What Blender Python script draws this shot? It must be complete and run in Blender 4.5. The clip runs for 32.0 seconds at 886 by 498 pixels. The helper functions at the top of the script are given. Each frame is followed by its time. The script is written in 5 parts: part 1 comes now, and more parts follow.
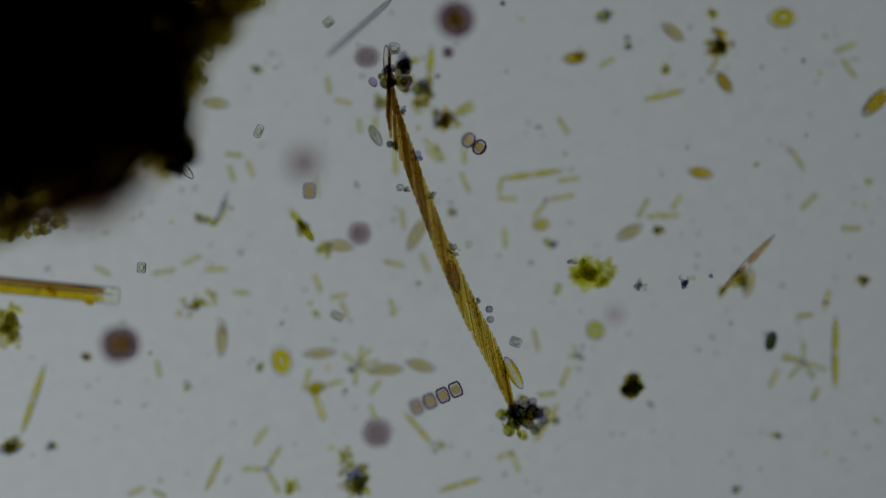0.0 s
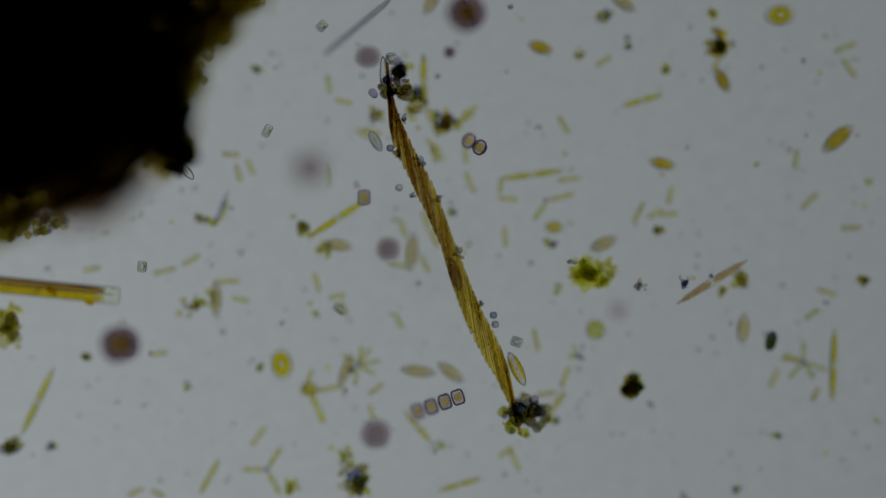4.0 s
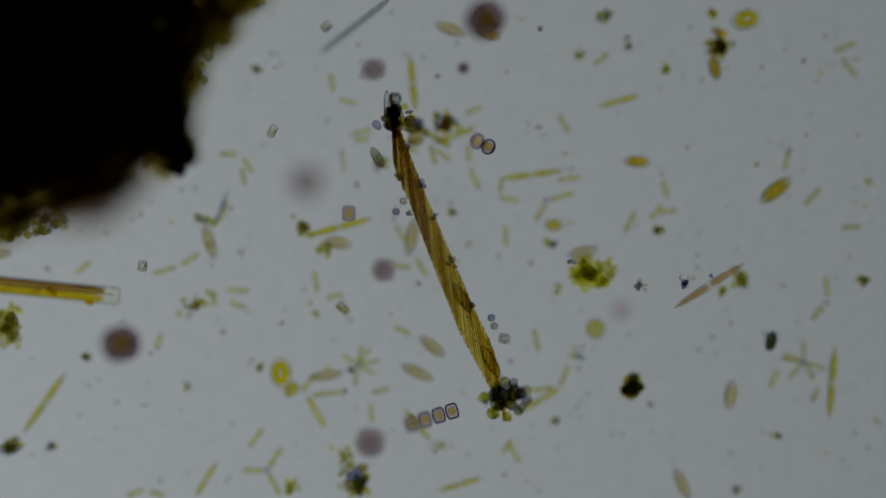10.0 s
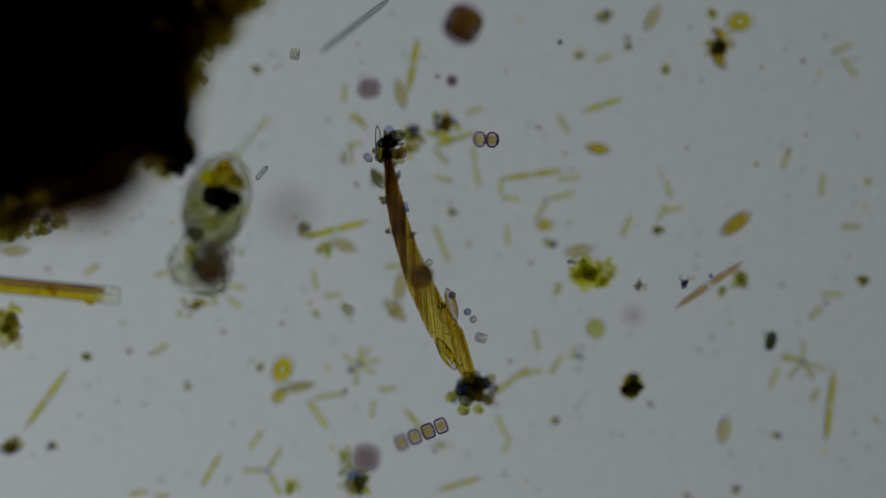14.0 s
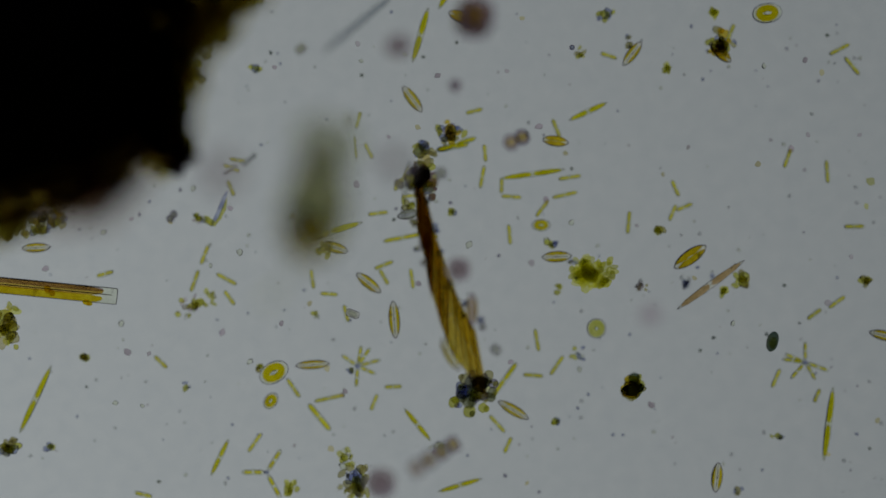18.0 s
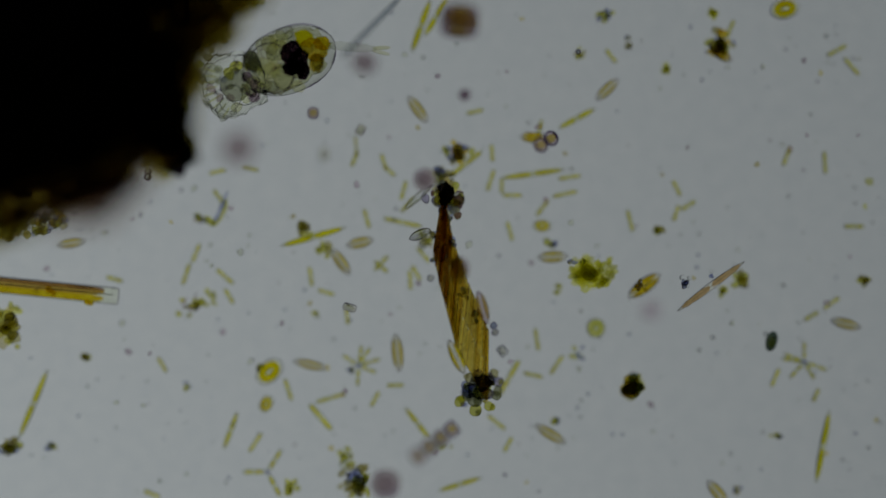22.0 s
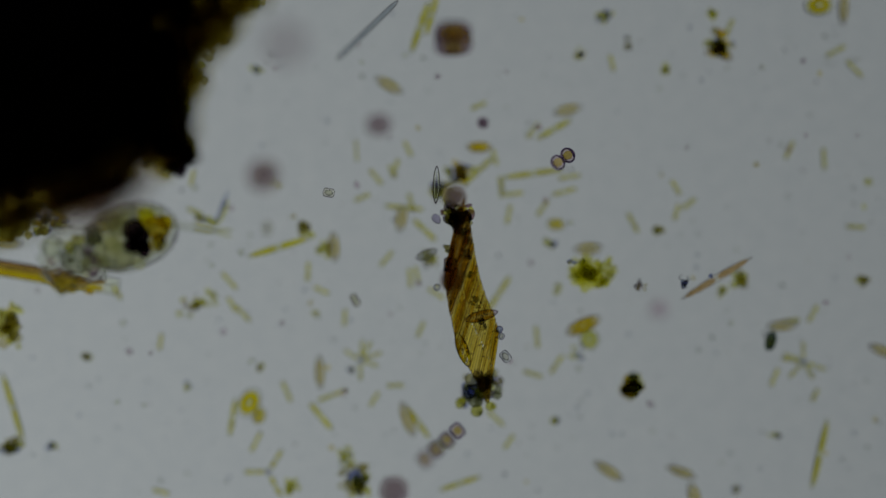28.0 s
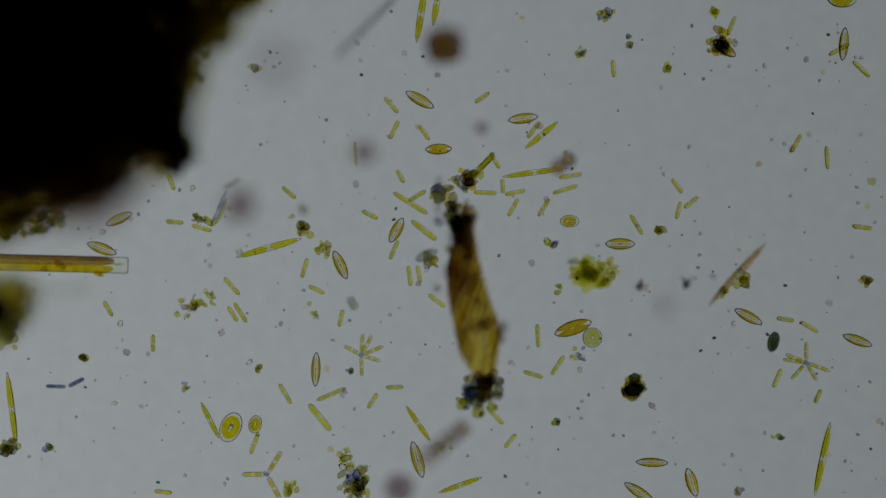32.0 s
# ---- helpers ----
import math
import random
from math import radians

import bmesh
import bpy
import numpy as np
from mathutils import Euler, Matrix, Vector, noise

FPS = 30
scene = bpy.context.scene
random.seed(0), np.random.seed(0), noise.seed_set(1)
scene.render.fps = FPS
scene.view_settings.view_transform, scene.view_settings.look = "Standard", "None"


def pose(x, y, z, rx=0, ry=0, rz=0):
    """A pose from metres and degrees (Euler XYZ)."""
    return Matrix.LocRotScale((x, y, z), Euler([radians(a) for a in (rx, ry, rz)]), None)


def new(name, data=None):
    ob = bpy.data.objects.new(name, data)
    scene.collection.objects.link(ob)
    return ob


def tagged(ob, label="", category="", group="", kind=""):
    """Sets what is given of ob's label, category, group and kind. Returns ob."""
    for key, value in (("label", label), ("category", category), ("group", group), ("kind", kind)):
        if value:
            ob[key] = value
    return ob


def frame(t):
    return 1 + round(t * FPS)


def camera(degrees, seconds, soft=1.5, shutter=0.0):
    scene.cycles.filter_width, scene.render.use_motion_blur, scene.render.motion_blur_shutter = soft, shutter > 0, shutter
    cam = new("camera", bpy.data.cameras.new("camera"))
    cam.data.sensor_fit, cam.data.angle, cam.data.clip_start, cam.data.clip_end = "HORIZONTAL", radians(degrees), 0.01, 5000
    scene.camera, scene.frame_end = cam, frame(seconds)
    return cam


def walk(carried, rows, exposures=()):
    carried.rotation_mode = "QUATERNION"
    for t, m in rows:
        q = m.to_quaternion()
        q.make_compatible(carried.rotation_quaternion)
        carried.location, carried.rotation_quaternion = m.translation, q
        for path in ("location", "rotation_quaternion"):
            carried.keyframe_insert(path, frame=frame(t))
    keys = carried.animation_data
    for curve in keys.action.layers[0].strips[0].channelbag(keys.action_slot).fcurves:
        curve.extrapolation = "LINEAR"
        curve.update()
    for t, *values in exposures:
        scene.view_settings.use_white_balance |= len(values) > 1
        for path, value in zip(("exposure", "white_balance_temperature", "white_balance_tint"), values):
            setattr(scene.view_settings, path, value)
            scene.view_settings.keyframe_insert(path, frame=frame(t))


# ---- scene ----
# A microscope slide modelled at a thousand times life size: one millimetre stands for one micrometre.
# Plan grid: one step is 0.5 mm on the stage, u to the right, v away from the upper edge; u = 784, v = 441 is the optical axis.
STEP = 0.0005
EYE = 3.193          # height of the objective over the slide
FOCUS = 0.018        # height of the sharp plane over the slide at the start


def at(u, v, z=0.0):
    k = STEP * (EYE - z) / EYE
    return Vector(((u - 784) * k, (441 - v) * k, z))


def lift(z):
    """Drifting things float in a layer well clear of the slide; what lies on the slide stays down."""
    return z + 0.010 * max(0.0, min(1.0, (z - 0.009) / 0.009))


# ---- camera: the objective, looking straight down; racking it moves the sharp plane ----
cam = camera(14, 32.0)
cam.data.dof.use_dof = True
cam.data.dof.focus_distance = EYE - FOCUS
cam.data.dof.aperture_fstop = 0.17


def rack(t, z):
    return (t, pose(0, 0, EYE - FOCUS + lift(z)))


walk(cam, [rack(0, 0.0174), rack(6, 0.0172), rack(9, 0.0168), rack(11, 0.0168), rack(13, 0.019), rack(16.5, 0.018), rack(17, 0.0158), rack(17.4, 0.010), rack(17.9, 0.010), rack(18.5, 0.0145),
           rack(20, 0.023), rack(20.6, 0.0165), rack(21, 0.0155), rack(22, 0.0148), rack(22.5, 0.008), rack(23, 0.0165), rack(25, 0.0185), rack(28, 0.0195), rack(29.2, 0.018), rack(29.4, 0.009),
           rack(29.8, 0.007), rack(30, 0.008), rack(30.2, 0.011), rack(30.6, 0.0145), rack(31, 0.014), rack(31.2, 0.009), rack(31.6, 0.004), rack(32, 0.003)])

# ---- light: the lit field of the condenser under the slide, in a dark room ----
scene.cycles.transparent_max_bounces = 32
scene.cycles.max_bounces = 48
scene.cycles.transmission_bounces = 48
world = bpy.data.worlds.new("dark_room")
scene.world = world
world.use_nodes = True
world.node_tree.nodes["Background"].inputs[0].default_value = (0.9, 0.95, 1, 1)
world.node_tree.nodes["Background"].inputs[1].default_value = 0.003
scene.view_settings.exposure = 0.0


def nodes_of(name):
    m = bpy.data.materials.new(name)
    m.use_nodes = True
    t = m.node_tree
    t.nodes.clear()
    out = t.nodes.new("ShaderNodeOutputMaterial")
    return m, t, out


def lamp_material():
    m, t, out = nodes_of("condenser_glow")
    e = t.nodes.new("ShaderNodeEmission")
    e.inputs[1].default_value = LAMP
    co = t.nodes.new("ShaderNodeTexCoord")
    mp = t.nodes.new("ShaderNodeMapping")
    mp.inputs["Location"].default_value = (0.55, 0.25, 0)
    mp.inputs["Scale"].default_value = (0.53, 0.53, 0.53)
    g = t.nodes.new("ShaderNodeTexGradient")
    g.gradient_type = "SPHERICAL"
    r = t.nodes.new("ShaderNodeValToRGB")
    # uneven field light: fall-off from the lower left put into the emission colours
    r.color_ramp.elements[0].position, r.color_ramp.elements[0].color = 0.0, (0.200, 0.218, 0.222, 1)
    r.color_ramp.elements[1].position, r.color_ramp.elements[1].color = 1.0, (0.326, 0.353, 0.359, 1)
    t.links.new(co.outputs["Object"], mp.inputs["Vector"])
    t.links.new(mp.outputs[0], g.inputs[0])
    t.links.new(g.outputs["Fac"], r.inputs[0])
    t.links.new(r.outputs[0], e.inputs[0])
    t.links.new(e.outputs[0], out.inputs[0])
    return m


LAMP = 0.982


# ---- materials ----
def clear(name, a, b, ior, grain=60.0, bump=0.0, rough=0.0, spread=0.12):
    """Stained living glass: colour a to b by grain, a little different in every piece."""
    m, t, out = nodes_of(name)
    gl = t.nodes.new("ShaderNodeBsdfGlass")
    gl.inputs["IOR"].default_value = ior
    gl.inputs["Roughness"].default_value = rough
    co = t.nodes.new("ShaderNodeTexCoord")
    n = t.nodes.new("ShaderNodeTexNoise")
    n.inputs["Scale"].default_value = grain
    n.inputs["Detail"].default_value = 4
    info = t.nodes.new("ShaderNodeObjectInfo")
    add = t.nodes.new("ShaderNodeVectorMath")
    t.links.new(co.outputs["Object"], add.inputs[0])
    t.links.new(info.outputs["Random"], add.inputs[1])
    t.links.new(add.outputs[0], n.inputs["Vector"])
    r = t.nodes.new("ShaderNodeValToRGB")
    r.color_ramp.elements[0].position, r.color_ramp.elements[0].color = 0.35, (*a, 1)
    r.color_ramp.elements[1].position, r.color_ramp.elements[1].color = 0.65, (*b, 1)
    t.links.new(n.outputs["Fac"], r.inputs[0])
    hsv = t.nodes.new("ShaderNodeHueSaturation")
    mr = t.nodes.new("ShaderNodeMapRange")
    mr.inputs["To Min"].default_value, mr.inputs["To Max"].default_value = 1 - spread, 1 + spread * 0.4
    t.links.new(info.outputs["Random"], mr.inputs["Value"])
    t.links.new(mr.outputs[0], hsv.inputs["Value"])
    t.links.new(r.outputs[0], hsv.inputs["Color"])
    t.links.new(hsv.outputs[0], gl.inputs["Color"])
    if bump:
        bp = t.nodes.new("ShaderNodeBump")
        bp.inputs["Strength"].default_value = bump
        bp.inputs["Distance"].default_value = 0.002
        n2 = t.nodes.new("ShaderNodeTexNoise")
        n2.inputs["Scale"].default_value = grain * 4
        t.links.new(add.outputs[0], n2.inputs["Vector"])
        t.links.new(n2.outputs["Fac"], bp.inputs["Height"])
        t.links.new(bp.outputs[0], gl.inputs["Normal"])
    t.links.new(gl.outputs[0], out.inputs[0])
    return m


def solid(name, a, b, grain=40.0):
    m, t, out = nodes_of(name)
    p = t.nodes.new("ShaderNodeBsdfPrincipled")
    p.inputs["Roughness"].default_value = 0.85
    co = t.nodes.new("ShaderNodeTexCoord")
    n = t.nodes.new("ShaderNodeTexNoise")
    n.inputs["Scale"].default_value = grain
    n.inputs["Detail"].default_value = 6
    r = t.nodes.new("ShaderNodeValToRGB")
    r.color_ramp.elements[0].position, r.color_ramp.elements[0].color = 0.35, (*a, 1)
    r.color_ramp.elements[1].position, r.color_ramp.elements[1].color = 0.7, (*b, 1)
    bp = t.nodes.new("ShaderNodeBump")
    bp.inputs["Strength"].default_value = 0.6
    bp.inputs["Distance"].default_value = 0.003
    t.links.new(co.outputs["Object"], n.inputs["Vector"])
    t.links.new(n.outputs["Fac"], r.inputs[0])
    t.links.new(n.outputs["Fac"], bp.inputs["Height"])
    t.links.new(r.outputs[0], p.inputs["Base Color"])
    t.links.new(bp.outputs[0], p.inputs["Normal"])
    t.links.new(p.outputs[0], out.inputs[0])
    return m


def slide_glass():
    m, t, out = nodes_of("slide_glass")
    tr = t.nodes.new("ShaderNodeBsdfTransparent")
    co = t.nodes.new("ShaderNodeTexCoord")
    n = t.nodes.new("ShaderNodeTexNoise")
    n.inputs["Scale"].default_value = 70
    n.inputs["Detail"].default_value = 5
    r = t.nodes.new("ShaderNodeValToRGB")
    r.color_ramp.elements[0].position, r.color_ramp.elements[0].color = 0.3, (0.955, 0.962, 0.968, 1)
    r.color_ramp.elements[1].position, r.color_ramp.elements[1].color = 0.7, (1.0, 1.0, 0.998, 1)
    t.links.new(co.outputs["Object"], n.inputs["Vector"])
    t.links.new(n.outputs["Fac"], r.inputs[0])
    t.links.new(r.outputs[0], tr.inputs[0])
    go = t.nodes.new("ShaderNodeBsdfGlossy")
    go.inputs["Roughness"].default_value = 0.02
    mx = t.nodes.new("ShaderNodeMixShader")
    mx.inputs[0].default_value = 0.004
    t.links.new(tr.outputs[0], mx.inputs[1])
    t.links.new(go.outputs[0], mx.inputs[2])
    t.links.new(mx.outputs[0], out.inputs[0])
    return m


M_LAMP = lamp_material()
M_SLIDE = slide_glass()
M_SILICA = clear("silica", (0.94, 0.95, 0.95), (0.98, 0.98, 0.98), 1.18, 90, 0.05)
M_SILICA_TAN = clear("silica_tan", (0.94, 0.93, 0.87), (0.98, 0.97, 0.92), 1.16, 90, 0.1, spread=0.06)
M_SILICA_GREEN = clear("silica_green", (0.94, 0.955, 0.87), (0.98, 0.985, 0.93), 1.16, 90, 0.05, spread=0.05)
M_YELLOW = clear("chloroplast_yellow", (0.94, 0.88, 0.06), (1.0, 0.96, 0.20), 1.02, 120, spread=0.05)
M_OLIVE = clear("chloroplast_olive", (0.78, 0.78, 0.34), (0.91, 0.90, 0.54), 1.04, 90)
M_RIBBON = clear("ribbon_wall", (0.965, 0.95, 0.84), (0.99, 0.975, 0.91), 1.07, 70, 0.08, spread=0.06)
M_RIBBON_IN = clear("ribbon_chloroplast", (0.92, 0.81, 0.30), (0.98, 0.89, 0.46), 1.015, 90)
M_RIBBON_DARK = clear("ribbon_brown", (0.72, 0.58, 0.25), (0.86, 0.73, 0.38), 1.015, 90)
M_GREEN = clear("algal_green", (0.88, 0.875, 0.42), (0.96, 0.955, 0.72), 1.004, 50, 0.1)
M_PURPLE = clear("mauve_cell", (0.76, 0.70, 0.74), (0.87, 0.82, 0.81), 1.05, 60, 0.1)
M_MAROON = clear("maroon_cell", (0.54, 0.43, 0.49), (0.70, 0.59, 0.58), 1.05, 60, 0.1)
M_BARREL = clear("barrel_wall", (0.62, 0.54, 0.61), (0.76, 0.67, 0.72), 1.05, 60, 0.1)
M_DARK = clear("dark_debris", (0.70, 0.68, 0.50), (0.91, 0.88, 0.68), 1.05, 70, 0.2)
M_BLUE = clear("blue_grain", (0.58, 0.61, 0.76), (0.83, 0.85, 0.93), 1.07, 70, 0.2)
M_GRAPE = clear("grape_grain", (0.58, 0.55, 0.66), (0.80, 0.78, 0.84), 1.12, 70, 0.2)
# as shell outlines, the rim and edge tints paint in dark edge refraction
M_RIM = clear("dark_rim", (0.30, 0.28, 0.30), (0.46, 0.43, 0.44), 1.05, 70)
M_FRINGE = clear("detritus_fringe", (0.72, 0.68, 0.38), (0.91, 0.88, 0.62), 1.015, 30, 0.2)
M_RIM_SOFT = clear("soft_rim", (0.55, 0.56, 0.46), (0.70, 0.71, 0.58), 1.05, 70)
M_RIM_MAUVE = clear("mauve_rim", (0.34, 0.28, 0.42), (0.50, 0.42, 0.55), 1.05, 70)
M_EDGE = clear("mauve_edge", (0.42, 0.40, 0.44), (0.56, 0.53, 0.57), 1.04, 70)
M_ROD_REFRACTION = clear("rod_refraction_line", (0.40, 0.45, 0.41), (0.55, 0.59, 0.54), 1.05, 70)
M_RIM_PLUM = clear("plum_rim", (0.34, 0.28, 0.32), (0.48, 0.40, 0.44), 1.05, 70)
M_HAZE = clear("brown_haze", (0.74, 0.67, 0.64), (0.88, 0.83, 0.78), 1.01, 30, 0.1)
M_SEED = clear("seed_green", (0.26, 0.33, 0.34), (0.44, 0.48, 0.32), 1.08, 70, 0.2)
M_JELLY = clear("algal_jelly", (0.90, 0.895, 0.56), (0.97, 0.965, 0.76), 1.003, 50, 0.1)
M_RIBBON_RIM = clear("ribbon_rim", (0.40, 0.34, 0.28), (0.54, 0.46, 0.36), 1.05, 70)
M_AMBER = clear("chloroplast_amber", (0.82, 0.69, 0.08), (0.94, 0.83, 0.18), 1.02, 120, spread=0.06)
M_GREY_GLASS = clear("grey_glass", (0.72, 0.75, 0.78), (0.84, 0.86, 0.88), 1.05, 60)
M_PALE = clear("pale_content", (0.93, 0.88, 0.66), (0.97, 0.94, 0.80), 1.015, 90)
M_HONEY = clear("honey_content", (0.95, 0.88, 0.46), (1.0, 0.96, 0.62), 1.015, 90)
M_TAN = clear("tan_content", (0.84, 0.69, 0.48), (0.93, 0.80, 0.62), 1.02, 120, spread=0.04)
M_GOLD = clear("chloroplast_gold", (0.86, 0.74, 0.22), (0.96, 0.86, 0.38), 1.02, 120, spread=0.06)
M_STRAW = clear("chloroplast_straw", (0.86, 0.76, 0.04), (0.97, 0.89, 0.15), 1.02, 120, spread=0.06)
M_MIST = clear("pale_mauve", (0.90, 0.85, 0.88), (0.95, 0.92, 0.93), 1.03, 60)
M_CHAIN = clear("chain_wall", (0.82, 0.75, 0.80), (0.91, 0.86, 0.88), 1.05, 60)
M_SOOT = solid("detritus_core", (0.012, 0.010, 0.007), (0.05, 0.04, 0.02))
M_LORICA = clear("lorica", (0.90, 0.91, 0.86), (0.965, 0.97, 0.94), 1.045, 40, 0.2)
M_TISSUE = clear("tissue", (0.91, 0.91, 0.76), (0.975, 0.975, 0.87), 1.018, 60, 0.2)
M_HEAD = clear("head_tissue", (0.66, 0.67, 0.58), (0.84, 0.85, 0.75), 1.022, 60, 0.2)
M_GUT = clear("gut", (0.11, 0.08, 0.14), (0.27, 0.19, 0.25), 1.04, 60, 0.3)

# ---- shapes ----
MESHES = {}


def shape(key, l, w, h, p=2.0, q=0.5, e=2.0, rings=14, seg=14, rough=0.0, grain=1.0, seed=0, skew=0.0, bend=0.0):
    """A closed body along x: half width w/2 * (1 - |2x/l|^p)^q, cross-section a superellipse of exponent e; rough swells it unevenly."""
    key = (key, round(l, 5), round(w, 5), round(h, 5), p, q, e, rings, seg, rough, grain, seed, skew, bend)
    if key in MESHES:
        return MESHES[key]
    verts, faces = [(-l / 2, 0, 0)], []
    for i in range(1, rings):
        s = -math.cos(math.pi * i / rings)
        f = max(0.0, 1 - abs(s) ** p) ** q * (1 + skew * s)
        for j in range(seg):
            a = 2 * math.pi * j / seg
            c, n = math.cos(a), math.sin(a)
            y = math.copysign(abs(c) ** (2 / e), c) * f * w / 2
            z = math.copysign(abs(n) ** (2 / e), n) * f * h / 2
            verts.append((s * l / 2, y + bend * l * (s * s - 0.33), z))
    verts.append((l / 2, 0, 0))
    last = len(verts) - 1
    if bend:
        verts[0] = (-l / 2, bend * l * 0.67, 0)
        verts[last] = (l / 2, bend * l * 0.67, 0)
    for j in range(seg):
        k = (j + 1) % seg
        faces.append((0, 1 + k, 1 + j))
        for i in range(rings - 2):
            b = 1 + i * seg
            faces.append((b + j, b + k, b + seg + k, b + seg + j))
        b = 1 + (rings - 2) * seg
        faces.append((b + j, b + k, last))
    if rough:
        size = max(l, w)
        off = Vector((seed * 3.7, seed * 1.9, seed * 5.3))
        verts = [tuple(Vector(v) * (1 + rough * noise.fractal(Vector(v) / size * 3 * grain + off, 1.0, 2.0, 3))) for v in verts]
    me = bpy.data.meshes.new(key[0])
    me.from_pydata(verts, [], faces)
    me.polygons.foreach_set("use_smooth", [True] * len(me.polygons))
    me.update()
    MESHES[key] = me
    return me


def outline(l, w, p, q, thick, n=16, tube=5):
    """A thin tube round the outline that shape() gives; on shells its dark tint stands in for refraction at the edge.
    """
    key = ("margin", round(l, 5), round(w, 5), p, q, round(thick, 6))
    if key in MESHES:
        return MESHES[key]
    top = []
    for i in range(n + 1):
        s = -math.cos(math.pi * i / n)
        top.append(Vector((s * l / 2, max(0.0, 1 - abs(s) ** p) ** q * w / 2, 0)))
    loop = top + [Vector((v.x, -v.y, 0)) for v in reversed(top[1:-1])]
    m, verts, faces = len(loop), [], []
    for i, c in enumerate(loop):
        d = (loop[(i + 1) % m] - loop[i - 1]).normalized()
        side = Vector((d.y, -d.x, 0))
        for j in range(tube):
            a = 2 * math.pi * j / tube
            verts.append(c + side * (math.cos(a) * thick) + Vector((0, 0, math.sin(a) * thick)))
            faces.append((i * tube + j, i * tube + (j + 1) % tube, ((i + 1) % m) * tube + (j + 1) % tube, ((i + 1) % m) * tube + j))
    me = bpy.data.meshes.new("margin")
    me.from_pydata(verts, [], faces)
    me.polygons.foreach_set("use_smooth", [True] * len(me.polygons))
    MESHES[key] = me
    return me


def disc(r, z0, z1, seg=64):
    bm = bmesh.new()
    bmesh.ops.create_cone(bm, cap_ends=True, segments=seg, radius1=r, radius2=r, depth=z1 - z0)
    bmesh.ops.translate(bm, vec=(0, 0, (z0 + z1) / 2), verts=bm.verts)
    return bm


def part(name, me, material, parent, place=None, label=""):
    """One mesh under a thing or a part. Alike pieces share their mesh."""
    if isinstance(me, bmesh.types.BMesh):
        data = bpy.data.meshes.new(name)
        me.to_mesh(data)
        me.free()
        me = data
    if me.materials and me.materials[0] is not material:
        other = material.name + me.name
        if other not in MESHES:
            MESHES[other] = me.copy()
            MESHES[other].materials.clear()
        me = MESHES[other]
    if not me.materials:
        me.materials.append(material)
    ob = new(name, me)
    ob.parent = parent
    if place is not None:
        ob.matrix_basis = place
    return tagged(ob, label) if label else ob


def thing(name, label, category, u=784, v=441, z=0.0, turn=0.0, group=""):
    ob = tagged(new(name), label, category, group)
    ob.matrix_basis = Matrix.Translation(at(u, v, lift(z))) @ pose(0, 0, 0, 0, 0, turn)
    return ob


def between(u1, v1, u2, v2):
    """Middle, length in metres and heading of a line on the plan."""
    return (u1 + u2) / 2, (v1 + v2) / 2, math.hypot(u2 - u1, v2 - v1) * STEP, math.degrees(math.atan2(v1 - v2, u2 - u1))


TRACKS = []


def moves(ob, *rows, z=None, tilt=0.0):
    """Rows of (seconds, u, v, heading), then the height and the lean where they change."""
    keep, last = [], None
    for t, u, v, a, *rest in rows:
        if last is not None:
            while a - last > 180:
                a -= 360
            while a - last < -180:
                a += 360
        last = a
        h = lift(rest[0]) if rest else (ob.matrix_basis.translation.z if z is None else lift(z))
        lean = rest[1] if len(rest) > 1 else tilt
        keep.append((t, Matrix.Translation(at(u, v, h)) @ pose(0, 0, 0, 0, 0, a) @ pose(0, 0, 0, 0, lean, 0)))
    if rows[0][0] > 0:
        keep.insert(0, (0, keep[0][1]))
    if rows[-1][0] < 32:
        keep.append((32, keep[-1][1]))
    TRACKS.append((ob, keep))
    return ob


def ends(ob, *rows):
    """As moves(), from the two ends of a rod: (seconds, u1, v1, u2, v2)."""
    out = []
    for t, *e in rows:
        u, v, _, a = between(*e)
        out.append((t, u, v, a))
    return moves(ob, *out)


# ---- the stage ----
lamp = new("backdrop", bpy.data.meshes.new("condenser_field"))
field = disc(1.12, -0.02, 0.0, 96)
field.to_mesh(lamp.data)
field.free()
lamp.data.materials.append(M_LAMP)
lamp.location = (0, 0, -2)
tagged(lamp, "evenly lit round condenser field of a microscope", "lamp", kind="structure")
slide = new("ground", bpy.data.meshes.new("glass_slide"))
slab = bmesh.new()
bmesh.ops.create_cube(slab, size=1)
bmesh.ops.scale(slab, vec=(1.5, 1.1, 0.03), verts=slab.verts)
bmesh.ops.translate(slab, vec=(0, 0, -0.0155), verts=slab.verts)
slab.to_mesh(slide.data)
slab.free()
slide.data.materials.append(M_SLIDE)
tagged(slide, "clear glass microscope slide lit from below", "slide", kind="structure")

# ---- kinds of things ----
SMALL = dict(rings=10, seg=10)


